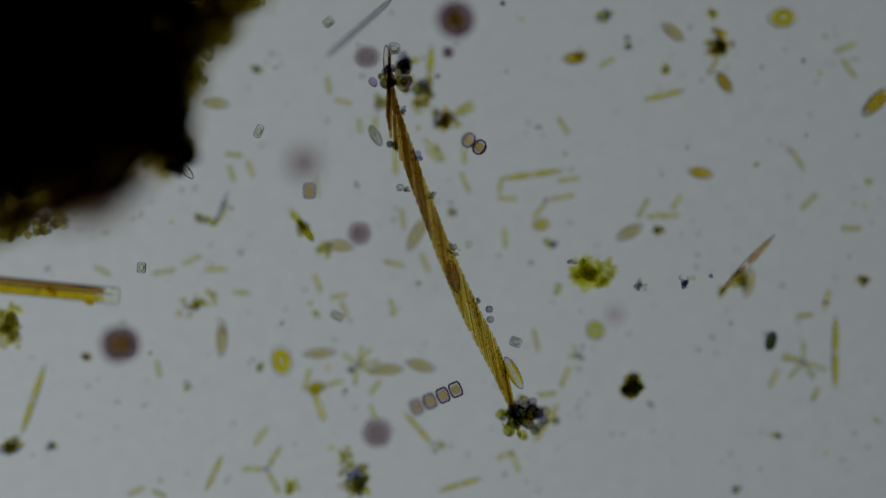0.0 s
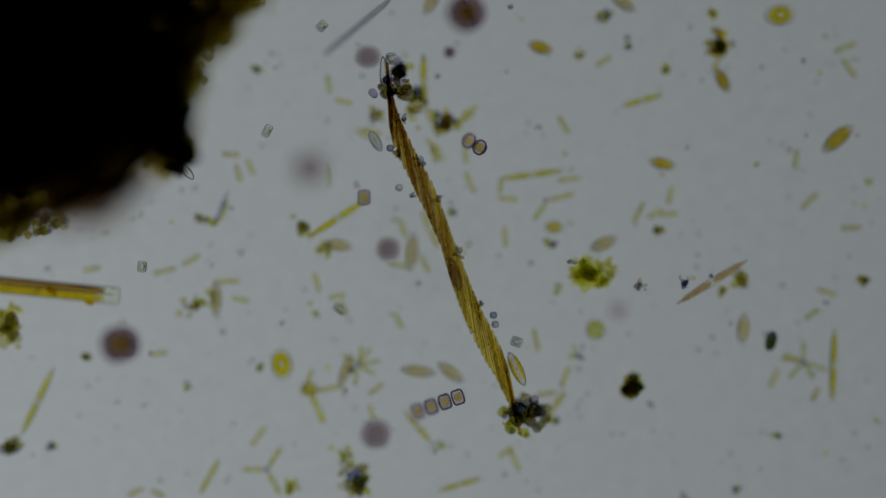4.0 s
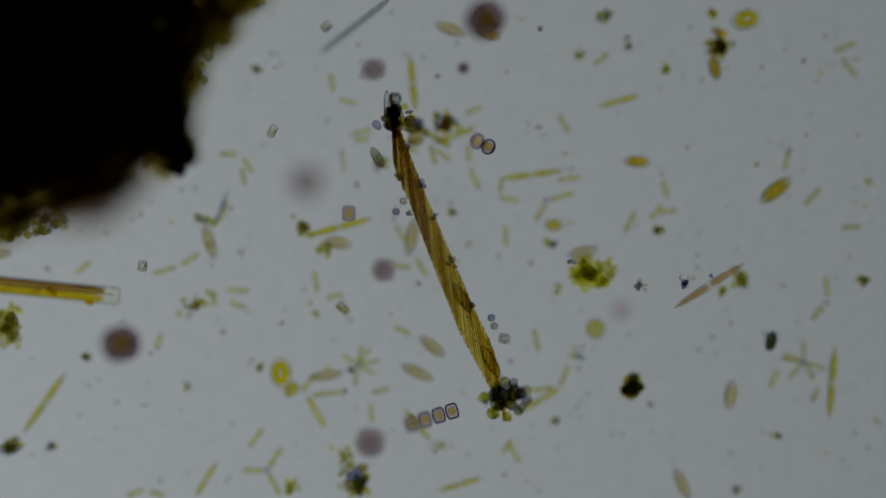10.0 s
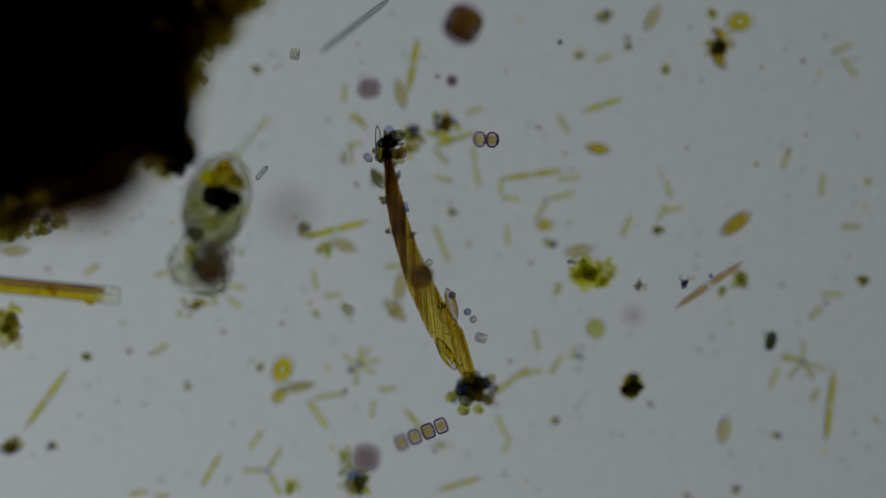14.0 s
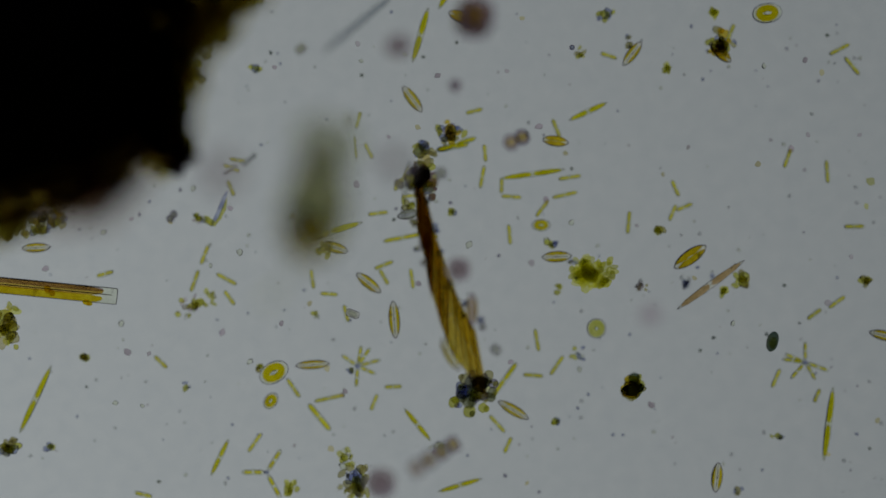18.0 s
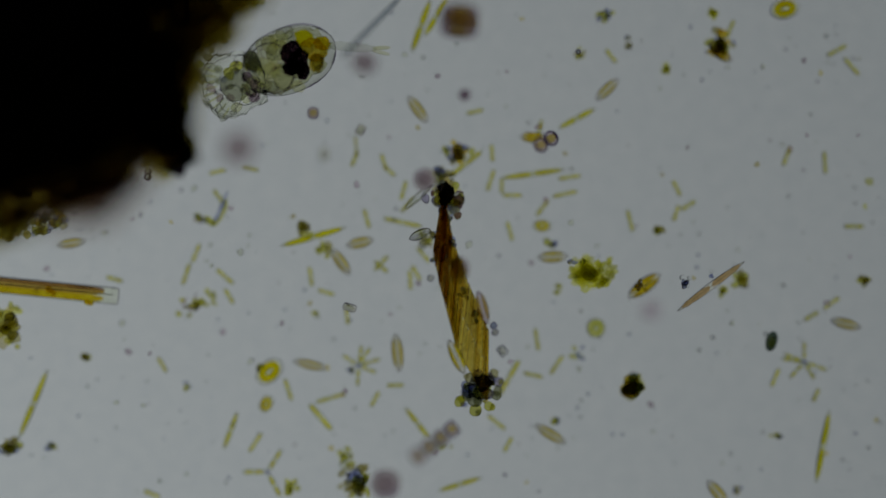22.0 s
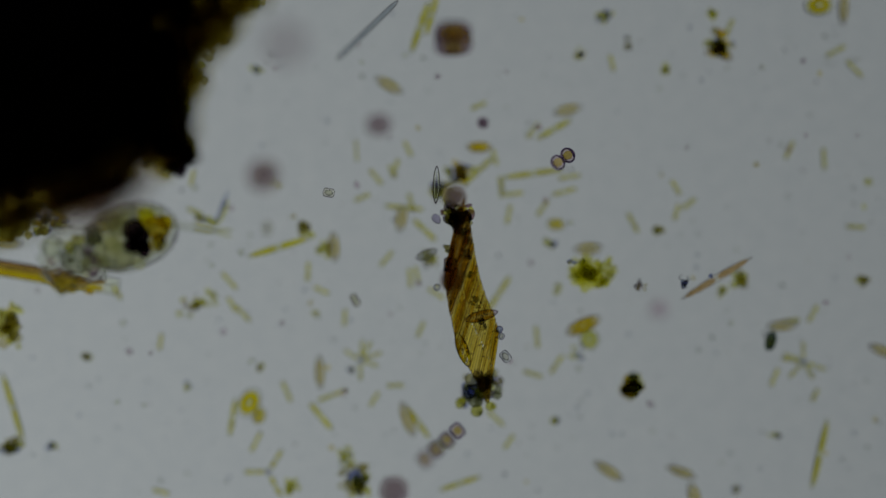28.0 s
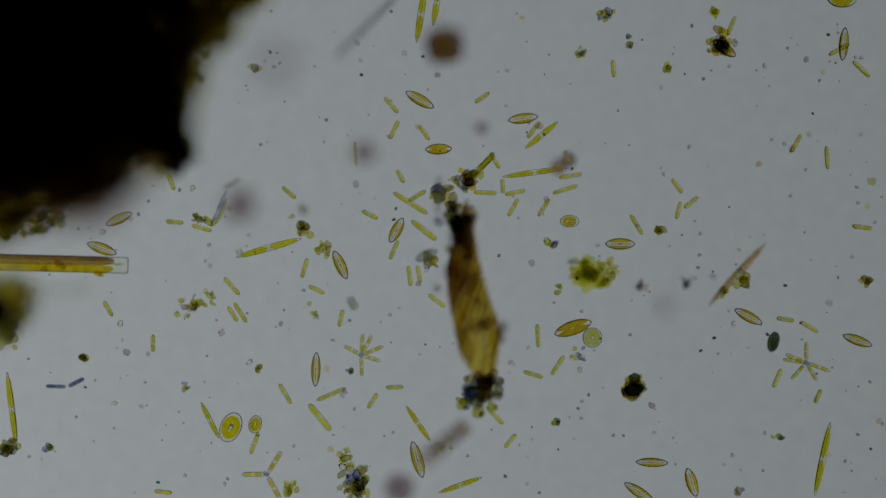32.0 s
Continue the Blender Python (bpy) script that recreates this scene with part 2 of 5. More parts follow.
def rod(u1, v1, u2, v2, w=6.8, z=None, label="slender yellow-green rod diatom lying on the slide", wall=None, fill=None):
    """Small rod diatom: a glassy frustule with two yellow chloroplasts end to end."""
    u, v, l, a = between(u1, v1, u2, v2)
    l, w = round(l / 0.0025) * 0.0025, w * STEP
    ob = thing("rod_diatom", label, "diatom", u, v, w * 0.55 if z is None else z, a, "rod diatoms on the slide")
    part("frustule", shape("frustule", l, w, w, 8, 0.6, 3, **SMALL), wall or M_SILICA_GREEN, ob)
    c = shape("chloroplast", l * 0.475, w * 0.60, w * 0.5, 6, 0.6, 2.5, rings=8, seg=8)
    for s in (-1, 1):
        part("chloroplast", c, fill or M_YELLOW, ob, pose(s * l * 0.235, 0, 0))
    # dark refraction line at the edge, drawn as an absorbing tube
    part("margin", outline(l, w, 8, 0.6, 0.55 * STEP), M_ROD_REFRACTION, ob)
    return ob


def needle(u1, v1, u2, v2, w=11, z=None, label="long golden needle diatom with two long chloroplasts", wall=None, fill=None, p=3.0):
    """Long needle diatom with tapering ends, a middle line and two long chloroplasts."""
    u, v, l, a = between(u1, v1, u2, v2)
    w *= STEP
    ob = thing("needle_diatom", label, "diatom", u, v, w * 0.55 if z is None else z, a, "needle diatoms")
    part("frustule", shape("frustule", l, w, w * 0.9, p, 0.8, 2.6, rings=22, seg=12), wall or M_SILICA_GREEN, ob)
    c = shape("chloroplast", l * 0.42, w * 0.8, w * 0.55, 5, 0.6, 2.3, rings=14, seg=10, rough=0.12, grain=3, seed=3)
    for s in (() if fill is M_SILICA else (-1, 1)):
        part("chloroplast", c, fill or M_YELLOW, ob, pose(s * l * 0.225, 0, 0, 0, 0, 90 - 90 * s))
    part("raphe", shape("raphe", l * 0.9, w * 0.07, w * 0.1, 6, 0.5, 2, rings=8, seg=6), M_RIM_SOFT, ob, pose(0, 0, w * 0.46))
    part("margin", outline(l, w, p, 0.8, (0.9 if fill is M_SILICA else 0.6) * STEP), M_RIM if fill is M_SILICA else (M_RIM_SOFT if p > 2 else M_RIM), ob)
    return ob


def boat(u, v, a=0, l=60, w=16, z=None, label="boat-shaped brown diatom with a pale middle line", wall=None, fill=None, full=False):
    """Boat-shaped diatom: valve, dark outline drawn for edge refraction, two chloroplasts along the sides, raphe and a
    centre node.
    """
    l, w = l * STEP, w * 0.92 * STEP
    ob = thing("boat_diatom", label, "diatom", u, v, w * 0.42 if z is None else z, a, "boat diatoms")
    part("valve", shape("valve", l, w, w * 0.75, 2.2, 0.72, 2.2, rings=20, seg=14), wall or M_SILICA_TAN, ob)
    c = shape("chloroplast", l * (0.86 if full else 0.82), w * (0.46 if full else 0.30), w * 0.42, 3, 0.6, 2.2, rings=12, seg=8, bend=0.03, rough=0.1, grain=2, seed=1)
    for s in (-1, 1):
        part("chloroplast", c, fill or M_STRAW, ob, pose(0, s * w * (0.22 if full else 0.29), 0, 0, 0, 90 + 90 * s))
    if not full:
        part("raphe", shape("raphe", l * 0.8, w * 0.05, w * 0.06, 6, 0.5, 2, rings=8, seg=6), M_RIM, ob, pose(0, 0, w * 0.36))
    part("margin", outline(l, w, 2.2, 0.72, 1.0 * STEP), M_RIM_PLUM, ob)
    if not full:
        part("node", shape("node", w * 0.26, w * 0.2, w * 0.2, rings=8, seg=8), M_MIST, ob, pose(0, 0, w * 0.3))
    return ob


def oval(u, v, a, l, w, z=None, label="oval diatom with a ring-shaped golden chloroplast", wall=None, fill=None):
    """Flat oval diatom with a C-shaped chloroplast."""
    l, w = l * STEP, w * STEP
    ob = thing("oval_diatom", label, "diatom", u, v, w * 0.22 if z is None else z, a, "oval diatoms")
    part("valve", shape("valve", l, w, w * 0.36, 2.2, 0.5, 2.2, rings=18, seg=18), wall or M_SILICA_GREEN, ob)
    ring = part("chloroplast", outline(l * 0.54, w * 0.50, 2.2, 0.5, w * 0.175, 16, 8), fill or M_STRAW, ob)
    ring.scale = (1, 1, 0.5)
    part("vacuole", shape("vacuole", l * 0.2, w * 0.2, w * 0.14, rings=8, seg=8), M_SILICA, ob)
    part("margin", outline(l, w, 2.2, 0.5, 0.7 * STEP), M_RIM if fill is M_OLIVE else M_EDGE, ob)
    return ob


def drum(u, v, a, l, w, z=0.018, wall=None, label="small clear drum-shaped chain diatom cell drifting in the water"):
    """Short drum-shaped cell: wall, a dark outline drawn for edge refraction and a pale content."""
    l, w = l * STEP, w * STEP
    ob = thing("drum_diatom", label, "diatom", u, v, z, a, "drum diatoms")
    drum_parts(ob, l, w, wall or M_SILICA_TAN, Matrix())
    return ob


def drum_parts(ob, l, w, wall, place, sub=False):
    p = 3.0 if abs(l - w) < 0.15 * w else 8.0
    body = part("cell" if sub else "wall", shape("drum", l, w, w, p, 0.5, 2, rings=14, seg=18), wall, ob, place)
    part("content", shape("drum_content", l * 0.66, w * 0.56, w * 0.5, 3, 0.5, 2, rings=10, seg=12, rough=0.2, grain=1.5, seed=3), M_SILICA_TAN if wall is M_SILICA else (M_HONEY if sub or wall in (M_PURPLE, M_CHAIN) else M_SILICA_GREEN), body if sub else ob)
    part("margin", outline(l * 0.96, w * 0.96, p, 0.5, (2.0 if sub else 1.0) * STEP), M_RIM_MAUVE, body if sub else ob)


def ball(u, v, d, z, wall=None, label="round mauve cell floating above the slide", l=None, a=0):
    """Round or drum-shaped dark floating cell with a darker inside."""
    d *= STEP
    l = (l or 0) * STEP or d
    ob = thing("round_cell", label, "cell", u, v, z, a, "floating cells")
    part("wall", shape("wall", l, d, d, 2.6, 0.5, 2.1, rings=18, seg=18, rough=0.04, grain=2, seed=4), wall or M_PURPLE, ob)
    part("content", shape("content", l * 0.6, d * 0.6, d * 0.6, 2.4, 0.5, 2, rings=12, seg=12, rough=0.2, grain=2, seed=2), M_OLIVE if wall is M_MAROON else (wall or M_PURPLE), ob)
    return ob


def barrel(u, v, l, d, z, label):
    """Two short drum cells back to back: wall, a dark girdle band, a dark outline drawn for edge refraction and
    yellow-brown contents.
    """
    l, d = l * STEP, d * STEP
    ob = thing("round_cell", label, "cell", u, v, z, 0, "floating cells")
    part("wall", shape("barrel", l, d, d, 7, 0.5, 2.1, rings=18, seg=20, rough=0.03, grain=2, seed=4), M_BARREL, ob)
    for s in (-1, 1):
        part("content", shape("barrel_content", l * 0.36, d * 0.52, d * 0.5, 2.6, 0.5, 2.2, rings=12, seg=12, rough=0.2, grain=2, seed=2), M_HONEY, ob, pose(s * l * 0.19, 0, 0, 0, 0, 90 - 90 * s))
    part("margin", outline(l * 0.97, d * 0.97, 7, 0.5, 1.6 * STEP), M_RIM_MAUVE, ob)
    part("girdle", shape("barrel_girdle", 4 * STEP, d * 1.01, d * 1.01, 6, 0.5, 2, rings=6, seg=20), M_PURPLE, ob)
    return ob


def clump(u, v, lu, lv, n, seed, mats, label, z0=0.0, high=None, grain=(5, 13), turn=0, category="debris", name="debris_clump", rough=0.32):
    """A loose clump of uneven grains."""
    rnd = random.Random(seed)
    ob = thing(name, label, category, u, v, z0, turn, "debris on the slide")
    high = (min(lu, lv) * 0.6 if high is None else high) * STEP
    for i in range(n):
        a, r = rnd.uniform(0, 2 * math.pi), rnd.random() ** 0.75
        x, y = math.cos(a) * r * lu / 2 * STEP, math.sin(a) * r * lv / 2 * STEP
        s = rnd.uniform(*grain) * STEP * (1.5 - 0.6 * r)
        me = shape("grain", 1, rnd.choice((0.6, 0.75, 0.9) if rough > 0.15 else (0.85, 0.92, 1.0)), 0.7 if rough > 0.15 else 0.9, 2, 0.5, 2, rings=9, seg=10, rough=rough, grain=0.8, seed=rnd.randrange(6))
        g = part("grain", me, mats[i % len(mats)], ob, pose(x, y, s * 0.36 + rnd.random() * high * (1 - r * 0.7), rnd.uniform(-30, 30), rnd.uniform(-30, 30), rnd.uniform(0, 360)))
        g.scale = (s, s, s)
    return ob


def speck(u, v, d=6, mat=None, z=None, label="tiny dark grain lying on the slide"):
    me = shape("speck", 1, 0.8, 0.7, 2, 0.5, 2, rings=8, seg=8, rough=0.35, seed=int(u) % 5)
    if mat is not None and not (me.materials and me.materials[0] is mat):
        key = "speck" + mat.name + str(int(u) % 5)
        if key not in MESHES:
            MESHES[key] = me.copy()
            MESHES[key].materials.clear()
            MESHES[key].materials.append(mat)
        me = MESHES[key]
    ob = tagged(new("speck", me), label, "grain", "specks on the slide")
    d *= STEP
    ob.matrix_basis = Matrix.Translation(at(u, v, d * 0.35 if z is None else z)) @ pose(0, 0, 0, 0, 0, u * 7) @ Matrix.Scale(d, 4)
    return ob


def star(u, v, arms, l, w=6, wall=None, label="star-shaped colony of thin rod diatoms joined at their tips"):
    """Rod cells that meet at one point; arms: headings."""
    ob = thing("star_colony", label, "diatom colony", u, v, w * STEP * 0.6, 0)
    part("grain", shape("grain", 9 * STEP, 8 * STEP, 7 * STEP, rings=8, seg=8, rough=0.3, seed=2), M_BLUE, ob)
    for k, a in enumerate(arms):
        r = l * STEP * (0.85 + 0.06 * (k % 4))
        c = part("cell", shape("cell", r, w * STEP, w * STEP, 8, 0.5, 2.5, **SMALL), wall or M_SILICA_GREEN, ob,
                 pose(0, 0, (k % 3) * w * STEP * 0.3, 0, 0, a) @ pose(r * 0.62, 0, 0))
        part("margin", outline(r, w * STEP, 8, 0.5, 0.5 * STEP), M_RIM_SOFT, c)
        for s in (-1, 1):
            part("chloroplast", shape("chloroplast", r * 0.36, w * STEP * 0.6, w * STEP * 0.45, 5, 0.5, 2, rings=8, seg=8), M_YELLOW, c, pose(s * r * 0.22, 0, 0))
    return ob


# ---- the dark mass of detritus ----
def detritus_mass():
    rnd = random.Random(11)
    ob = thing("detritus_mass", "large dense black mass of detritus with a ragged brown edge", "detritus", 150, 120)
    base = at(150, 120)

    def lump(name, u, v, d, z, mat, seed, flat=0.8):
        me = shape(name, 1, 0.85, flat, 2, 0.5, 2, rings=16, seg=18, rough=0.45, grain=1.2, seed=seed)
        g = part(name, me, mat, ob, Matrix.Translation(at(u, v, z + 0.02 if z > 0.03 else z) - base) @ pose(0, 0, 0, rnd.uniform(-25, 25), rnd.uniform(-25, 25), rnd.uniform(0, 360)))
        g.scale = (d * STEP,) * 3
        return g
    # the opaque body, lump beside lump, from the slide up
    for u, v, d in ((60, 60, 330), (180, 20, 220), (235, -40, 160), (60, 190, 270), (160, 140, 280), (200, 110, 170), (10, 245, 150), (110, 245, 170),
                    (190, 225, 150), (255, 190, 130), (320, -60, 90), (258, -8, 90), (268, 12, 62), (250, 70, 60), (188, 280, 84), (150, 290, 90), (30, 322, 62), (95, 300, 92), (-10, 335, 60), (15, 325, 60), (60, 300, 80), (248, 165, 110), (296, 250, 60), (-80, 100, 400), (-90, 240, 220), (10, 290, 80), (150, -90, 330), (340, -110, 200), (280, 225, 80)):
        lump("core_lump", u, v, d, 0.5 * d * STEP * 0.55 if d > 100 else 0.045, M_SOOT, rnd.randrange(9), 0.55)
    edge = ((468, -2), (452, 14), (432, 35), (416, 50), (404, 72), (388, 85), (375, 100), (352, 115), (352, 130), (357, 148), (340, 165), (328, 182), (320, 200),
            (316, 218), (316, 232), (327, 250), (336, 265), (330, 282), (315, 295), (300, 300), (285, 285), (262, 275), (248, 292), (235, 305), (215, 325),
            (195, 338), (170, 348), (145, 352), (120, 362), (100, 372), (85, 382), (60, 388), (40, 398), (15, 410), (-5, 418))
    for k, (u, v) in enumerate(edge):
        dense = 0.8 if 13 <= k <= 15 else 0.25 if 16 <= k <= 18 else (0.05 if k < 13 else 0.0 if k < 23 else 0.18)
        for j in range(7 if k < 13 else 9 if k < 19 else 4):
            mat = M_SOOT if rnd.random() < dense * (0.2 + j / 10) else M_FRINGE
            d = rnd.uniform(24, 48) + j * 4
            inward = 4 + j * (13 if k < 13 else 10) + rnd.uniform(0, 10)
            low, high = (0.045, 0.12) if k < 12 else ((0.035, 0.09) if k < 22 else (0.07, 0.15))
            lump("core_lump" if mat is M_SOOT else "fringe_lump", u - inward * 0.72 + rnd.uniform(-10, 10), v - inward * 0.68 + rnd.uniform(-10, 10), d, rnd.uniform(low, high), mat, rnd.randrange(9))
    for u, v in ((278, -5), (285, 30), (282, 65), (298, 95), (300, 10), (318, 45), (312, 118), (298, 150), (335, 20), (340, 75), (360, 40)):
        for j in range(1):
            lump("fringe_lump", u + rnd.uniform(-12, 12), v + rnd.uniform(-12, 12), rnd.uniform(62, 96), rnd.uniform(0.05, 0.11), M_FRINGE, rnd.randrange(9))
    for u, v in ((256, 291), (259, 287), (254, 286), (270, 280)):
        lump("grain", u, v, 15, 0.028, M_DARK, rnd.randrange(9))
    # the drooping knob and the thin brown haze under the edge
    for u, v, d, z, mat in ((316, 254, 48, 0.05, M_SOOT), (329, 267, 34, 0.045, M_SOOT), (327, 283, 26, 0.04, M_SOOT), (313, 295, 22, 0.04, M_SOOT), (298, 297, 20, 0.04, M_SOOT), (310, 280, 40, 0.05, M_MAROON), (308, 282, 34, 0.06, M_FRINGE), (330, 268, 40, 0.06, M_GUT),
                            (330, 160, 46, 0.10, M_FRINGE), (324, 185, 44, 0.11, M_FRINGE), (322, 205, 40, 0.12, M_FRINGE), (326, 225, 40, 0.11, M_FRINGE), (318, 210, 44, 0.13, M_HAZE), (330, 238, 34, 0.10, M_HAZE), (308, 192, 62, 0.06, M_SOOT), (308, 222, 54, 0.06, M_SOOT), (300, 160, 70, 0.07, M_SOOT), (312, 298, 30, 0.035, M_GUT),
                            (218, 322, 40, 0.10, M_MAROON), (212, 318, 44, 0.11, M_MAROON), (160, 345, 90, 0.12, M_HAZE), (190, 335, 80, 0.13, M_HAZE), (135, 352, 70, 0.10, M_HAZE), (60, 352, 110, 0.07, M_HAZE), (165, 338, 110, 0.16, M_HAZE), (205, 322, 90, 0.15, M_HAZE), (120, 350, 100, 0.15, M_HAZE), (240, 308, 60, 0.12, M_HAZE), (185, 330, 60, 0.11, M_MAROON),
                            (18, 385, 74, 0.05, M_FRINGE), (6, 395, 64, 0.04, M_FRINGE), (30, 392, 52, 0.045, M_FRINGE), (14, 372, 80, 0.06, M_FRINGE)):
        lump("core_lump" if mat is M_SOOT else "fringe_lump", u, v, d, z, mat, rnd.randrange(9))
    for k in range(46):
        u = rnd.uniform(48, 116)
        lump("grain", u, 388 + rnd.uniform(-26, 26) - (u - 48) * 0.1, rnd.uniform(8, 17), rnd.uniform(0.010, 0.024), rnd.choice((M_OLIVE, M_DARK, M_BLUE, M_OLIVE, M_GOLD)), rnd.randrange(9))
    for k in range(16):
        u = rnd.uniform(-5, 50)
        lump("grain", u, 415 - u * 0.1 + rnd.uniform(-14, 8), rnd.uniform(9, 18), rnd.uniform(0.010, 0.022), rnd.choice((M_FRINGE, M_DARK, M_OLIVE)), rnd.randrange(9))
    for k in range(22):
        u, v = edge[rnd.randrange(0, 16)]
        lump("grain", u + rnd.uniform(-14, 4), v + rnd.uniform(-10, 8), rnd.uniform(9, 18), rnd.uniform(0.02, 0.04), rnd.choice((M_DARK, M_OLIVE)), rnd.randrange(9))
    return ob


detritus_mass()


# ---- the gliding ribbon colony ----
KNOTS = {}
KNOTS[0] = ((682, 80), (690, 180), (720, 270), (760, 380), (800, 480), (845, 580), (885, 670), (917, 775))
KNOTS[6] = ((675, 125), (695, 220), (730, 300), (775, 390), (812, 490), (850, 585), (890, 670), (917, 765))
KNOTS[9] = ((685, 165), (705, 250), (738, 330), (780, 420), (815, 500), (855, 590), (890, 670), (912, 748))
KNOTS[10] = ((683, 165), (700, 250), (730, 330), (765, 420), (798, 500), (835, 590), (868, 670), (890, 745))
KNOTS[11] = ((682, 178), (695, 262), (722, 340), (752, 430), (785, 510), (820, 590), (848, 660), (872, 735))
KNOTS[13] = ((670, 212), (678, 275), (684, 312), (698, 370), (724, 440), (752, 500), (783, 564), (808, 610), (830, 650), (850, 705))
KNOTS[14] = ((668, 232), (678, 275), (686, 310), (694, 350), (708, 400), (722, 450), (742, 500), (765, 550), (792, 600), (820, 650), (845, 705))
KNOTS[17] = ((714, 290), (718, 330), (724, 360), (735, 400), (746, 450), (762, 500), (782, 550), (806, 600), (832, 650), (852, 705))
KNOTS[19] = ((744, 285), (748, 330), (756, 370), (766, 400), (776, 450), (790, 500), (804, 550), (820, 600), (838, 650), (856, 705))
KNOTS[22] = ((780, 320), (779, 390), (785, 440), (797, 490), (812, 540), (828, 590), (842, 640), (854, 705))
KNOTS[25] = ((788, 345), (800, 395), (806, 430), (812, 480), (820, 525), (834, 570), (848, 620), (858, 705))
KNOTS[30] = ((793, 358), (803, 400), (808, 430), (815, 480), (825, 530), (838, 580), (848, 620), (858, 702))
KNOTS[32] = ((796, 360), (806, 400), (811, 430), (818, 480), (828, 530), (840, 580), (850, 620), (860, 700))
# room for each cell across the ribbon, in steps, at its upper and its lower end: less where the ribbon is rolled up
PACK = {0: (2.4, 3.7), 6: (2.4, 3.7), 9: (2.4, 3.8), 10: (2.3, 3.8), 11: (2.1, 3.9), 13: (1.8, 3.9), 14: (1.6, 3.9), 17: (1.1, 3.3), 19: (1.2, 3.3), 22: (1.3, 3.4), 25: (2.0, 3.4), 30: (2.3, 3.4), 32: (2.3, 3.4)}
CELLS = 46
CELL_LONG = 130 * STEP
CELL_WIDE = 5.0 * STEP


def along(line, s):
    """Point and heading at the fraction s of a line's length."""
    d = [math.dist(p, q) for p, q in zip(line, line[1:])]
    want = max(0.0, min(1.0, s)) * sum(d)
    for (p, q), k in zip(zip(line, line[1:]), d):
        if want <= k + 1e-9:
            f = want / k
            return p[0] + (q[0] - p[0]) * f, p[1] + (q[1] - p[1]) * f
        want -= k
    return line[-1]


def ribbon_colony():
    """Cells lie side by side in one layer; as the ribbon shortens they slide back over one another and lean further across it."""
    ob = thing("ribbon_colony", "golden-brown ribbon of long diatom cells gliding along one another", "diatom colony", 784, 441, 0.0)
    rnd = random.Random(5)
    frustule = shape("ribbon_frustule", CELL_LONG, CELL_WIDE, CELL_WIDE * 1.5, 12, 0.5, 2.8, rings=20, seg=12)
    plate = shape("ribbon_plate", CELL_LONG * 0.487, CELL_WIDE * 0.97, CELL_WIDE * 1.1, 14, 0.5, 2.4, rings=12, seg=8, rough=0.12, grain=4)
    margin = outline(CELL_LONG, CELL_WIDE, 12, 0.5, 0.42 * STEP, 20)
    for i in range(CELLS):
        c = part("cell", frustule, M_RIBBON, ob)
        f = i / (CELLS - 1)
        brown = f < 0.42 + rnd.uniform(-0.14, 0.14)
        for s in (-1, 1):
            part("chloroplast", plate, M_RIBBON_DARK if brown else M_RIBBON_IN, c, pose(s * CELL_LONG * 0.243, 0, 0))
        part("margin", margin, M_RIBBON_RIM, c)
        for k in range(2):
            part("granule", shape("granule", 3.4 * STEP, 3.0 * STEP, 3.0 * STEP, rings=6, seg=6), M_GRAPE, c, pose(rnd.uniform(-0.44, 0.44) * CELL_LONG, rnd.uniform(-1, 1) * STEP, CELL_WIDE * 0.8))
        slip, rise, roll = rnd.uniform(-0.006, 0.006), rnd.uniform(-0.0008, 0.0008), rnd.uniform(-12, 12)
        rows = []
        for t, line in KNOTS.items():
            total = sum(math.dist(p, q) for p, q in zip(line, line[1:]))
            room = PACK[t][0] * (1 - f) + PACK[t][1] * f
            gap = (total - 106) / (CELLS - 1)
            lean = math.asin(min(0.80, room / gap))
            lo = 62 * math.cos(lean) / total
            w = lo + (1 - 2 * lo) * f + slip
            u, v = along(line, w)
            p, q = along(line, w - 0.09), along(line, w + 0.09)
            dx, dy = q[0] - p[0], q[1] - p[1]
            # the last cells fan out again, parallel to the ribbon
            fan = lean * (1 - 0.6 * max(0.0, (f - 0.66) / 0.34))
            out = 60 * (math.sin(lean) - math.sin(fan)) / math.hypot(dx, dy)
            u, v, lean = u + dy * out, v - dx * out, fan
            z = 0.018 + rise + 0.004 * max(0.0, 1 - room / 4.2) * (i % 3 - 1)
            rows.append((t, Matrix.Translation(at(u, v, lift(z))) @ pose(0, 0, 0, 0, 0, math.degrees(math.atan2(-dy, dx) - lean)) @ pose(0, 0, 0, roll)))
        TRACKS.append((c, rows))
    return ob


ribbon_colony()


def ride(ob, s, off, z=0.021, turn=0.0):
    """Carried by the ribbon: at the fraction s of its length, off steps to its side."""
    rows = []
    for t, line in KNOTS.items():
        p, q = along(line, s - 0.06), along(line, s + 0.06)
        u, v = along(line, s)
        dx, dy = q[0] - p[0], q[1] - p[1]
        n = math.hypot(dx, dy)
        rows.append((t, u - dy / n * off, v + dx / n * off, math.degrees(math.atan2(-dy, dx)) + turn, z))
    return moves(ob, *rows)


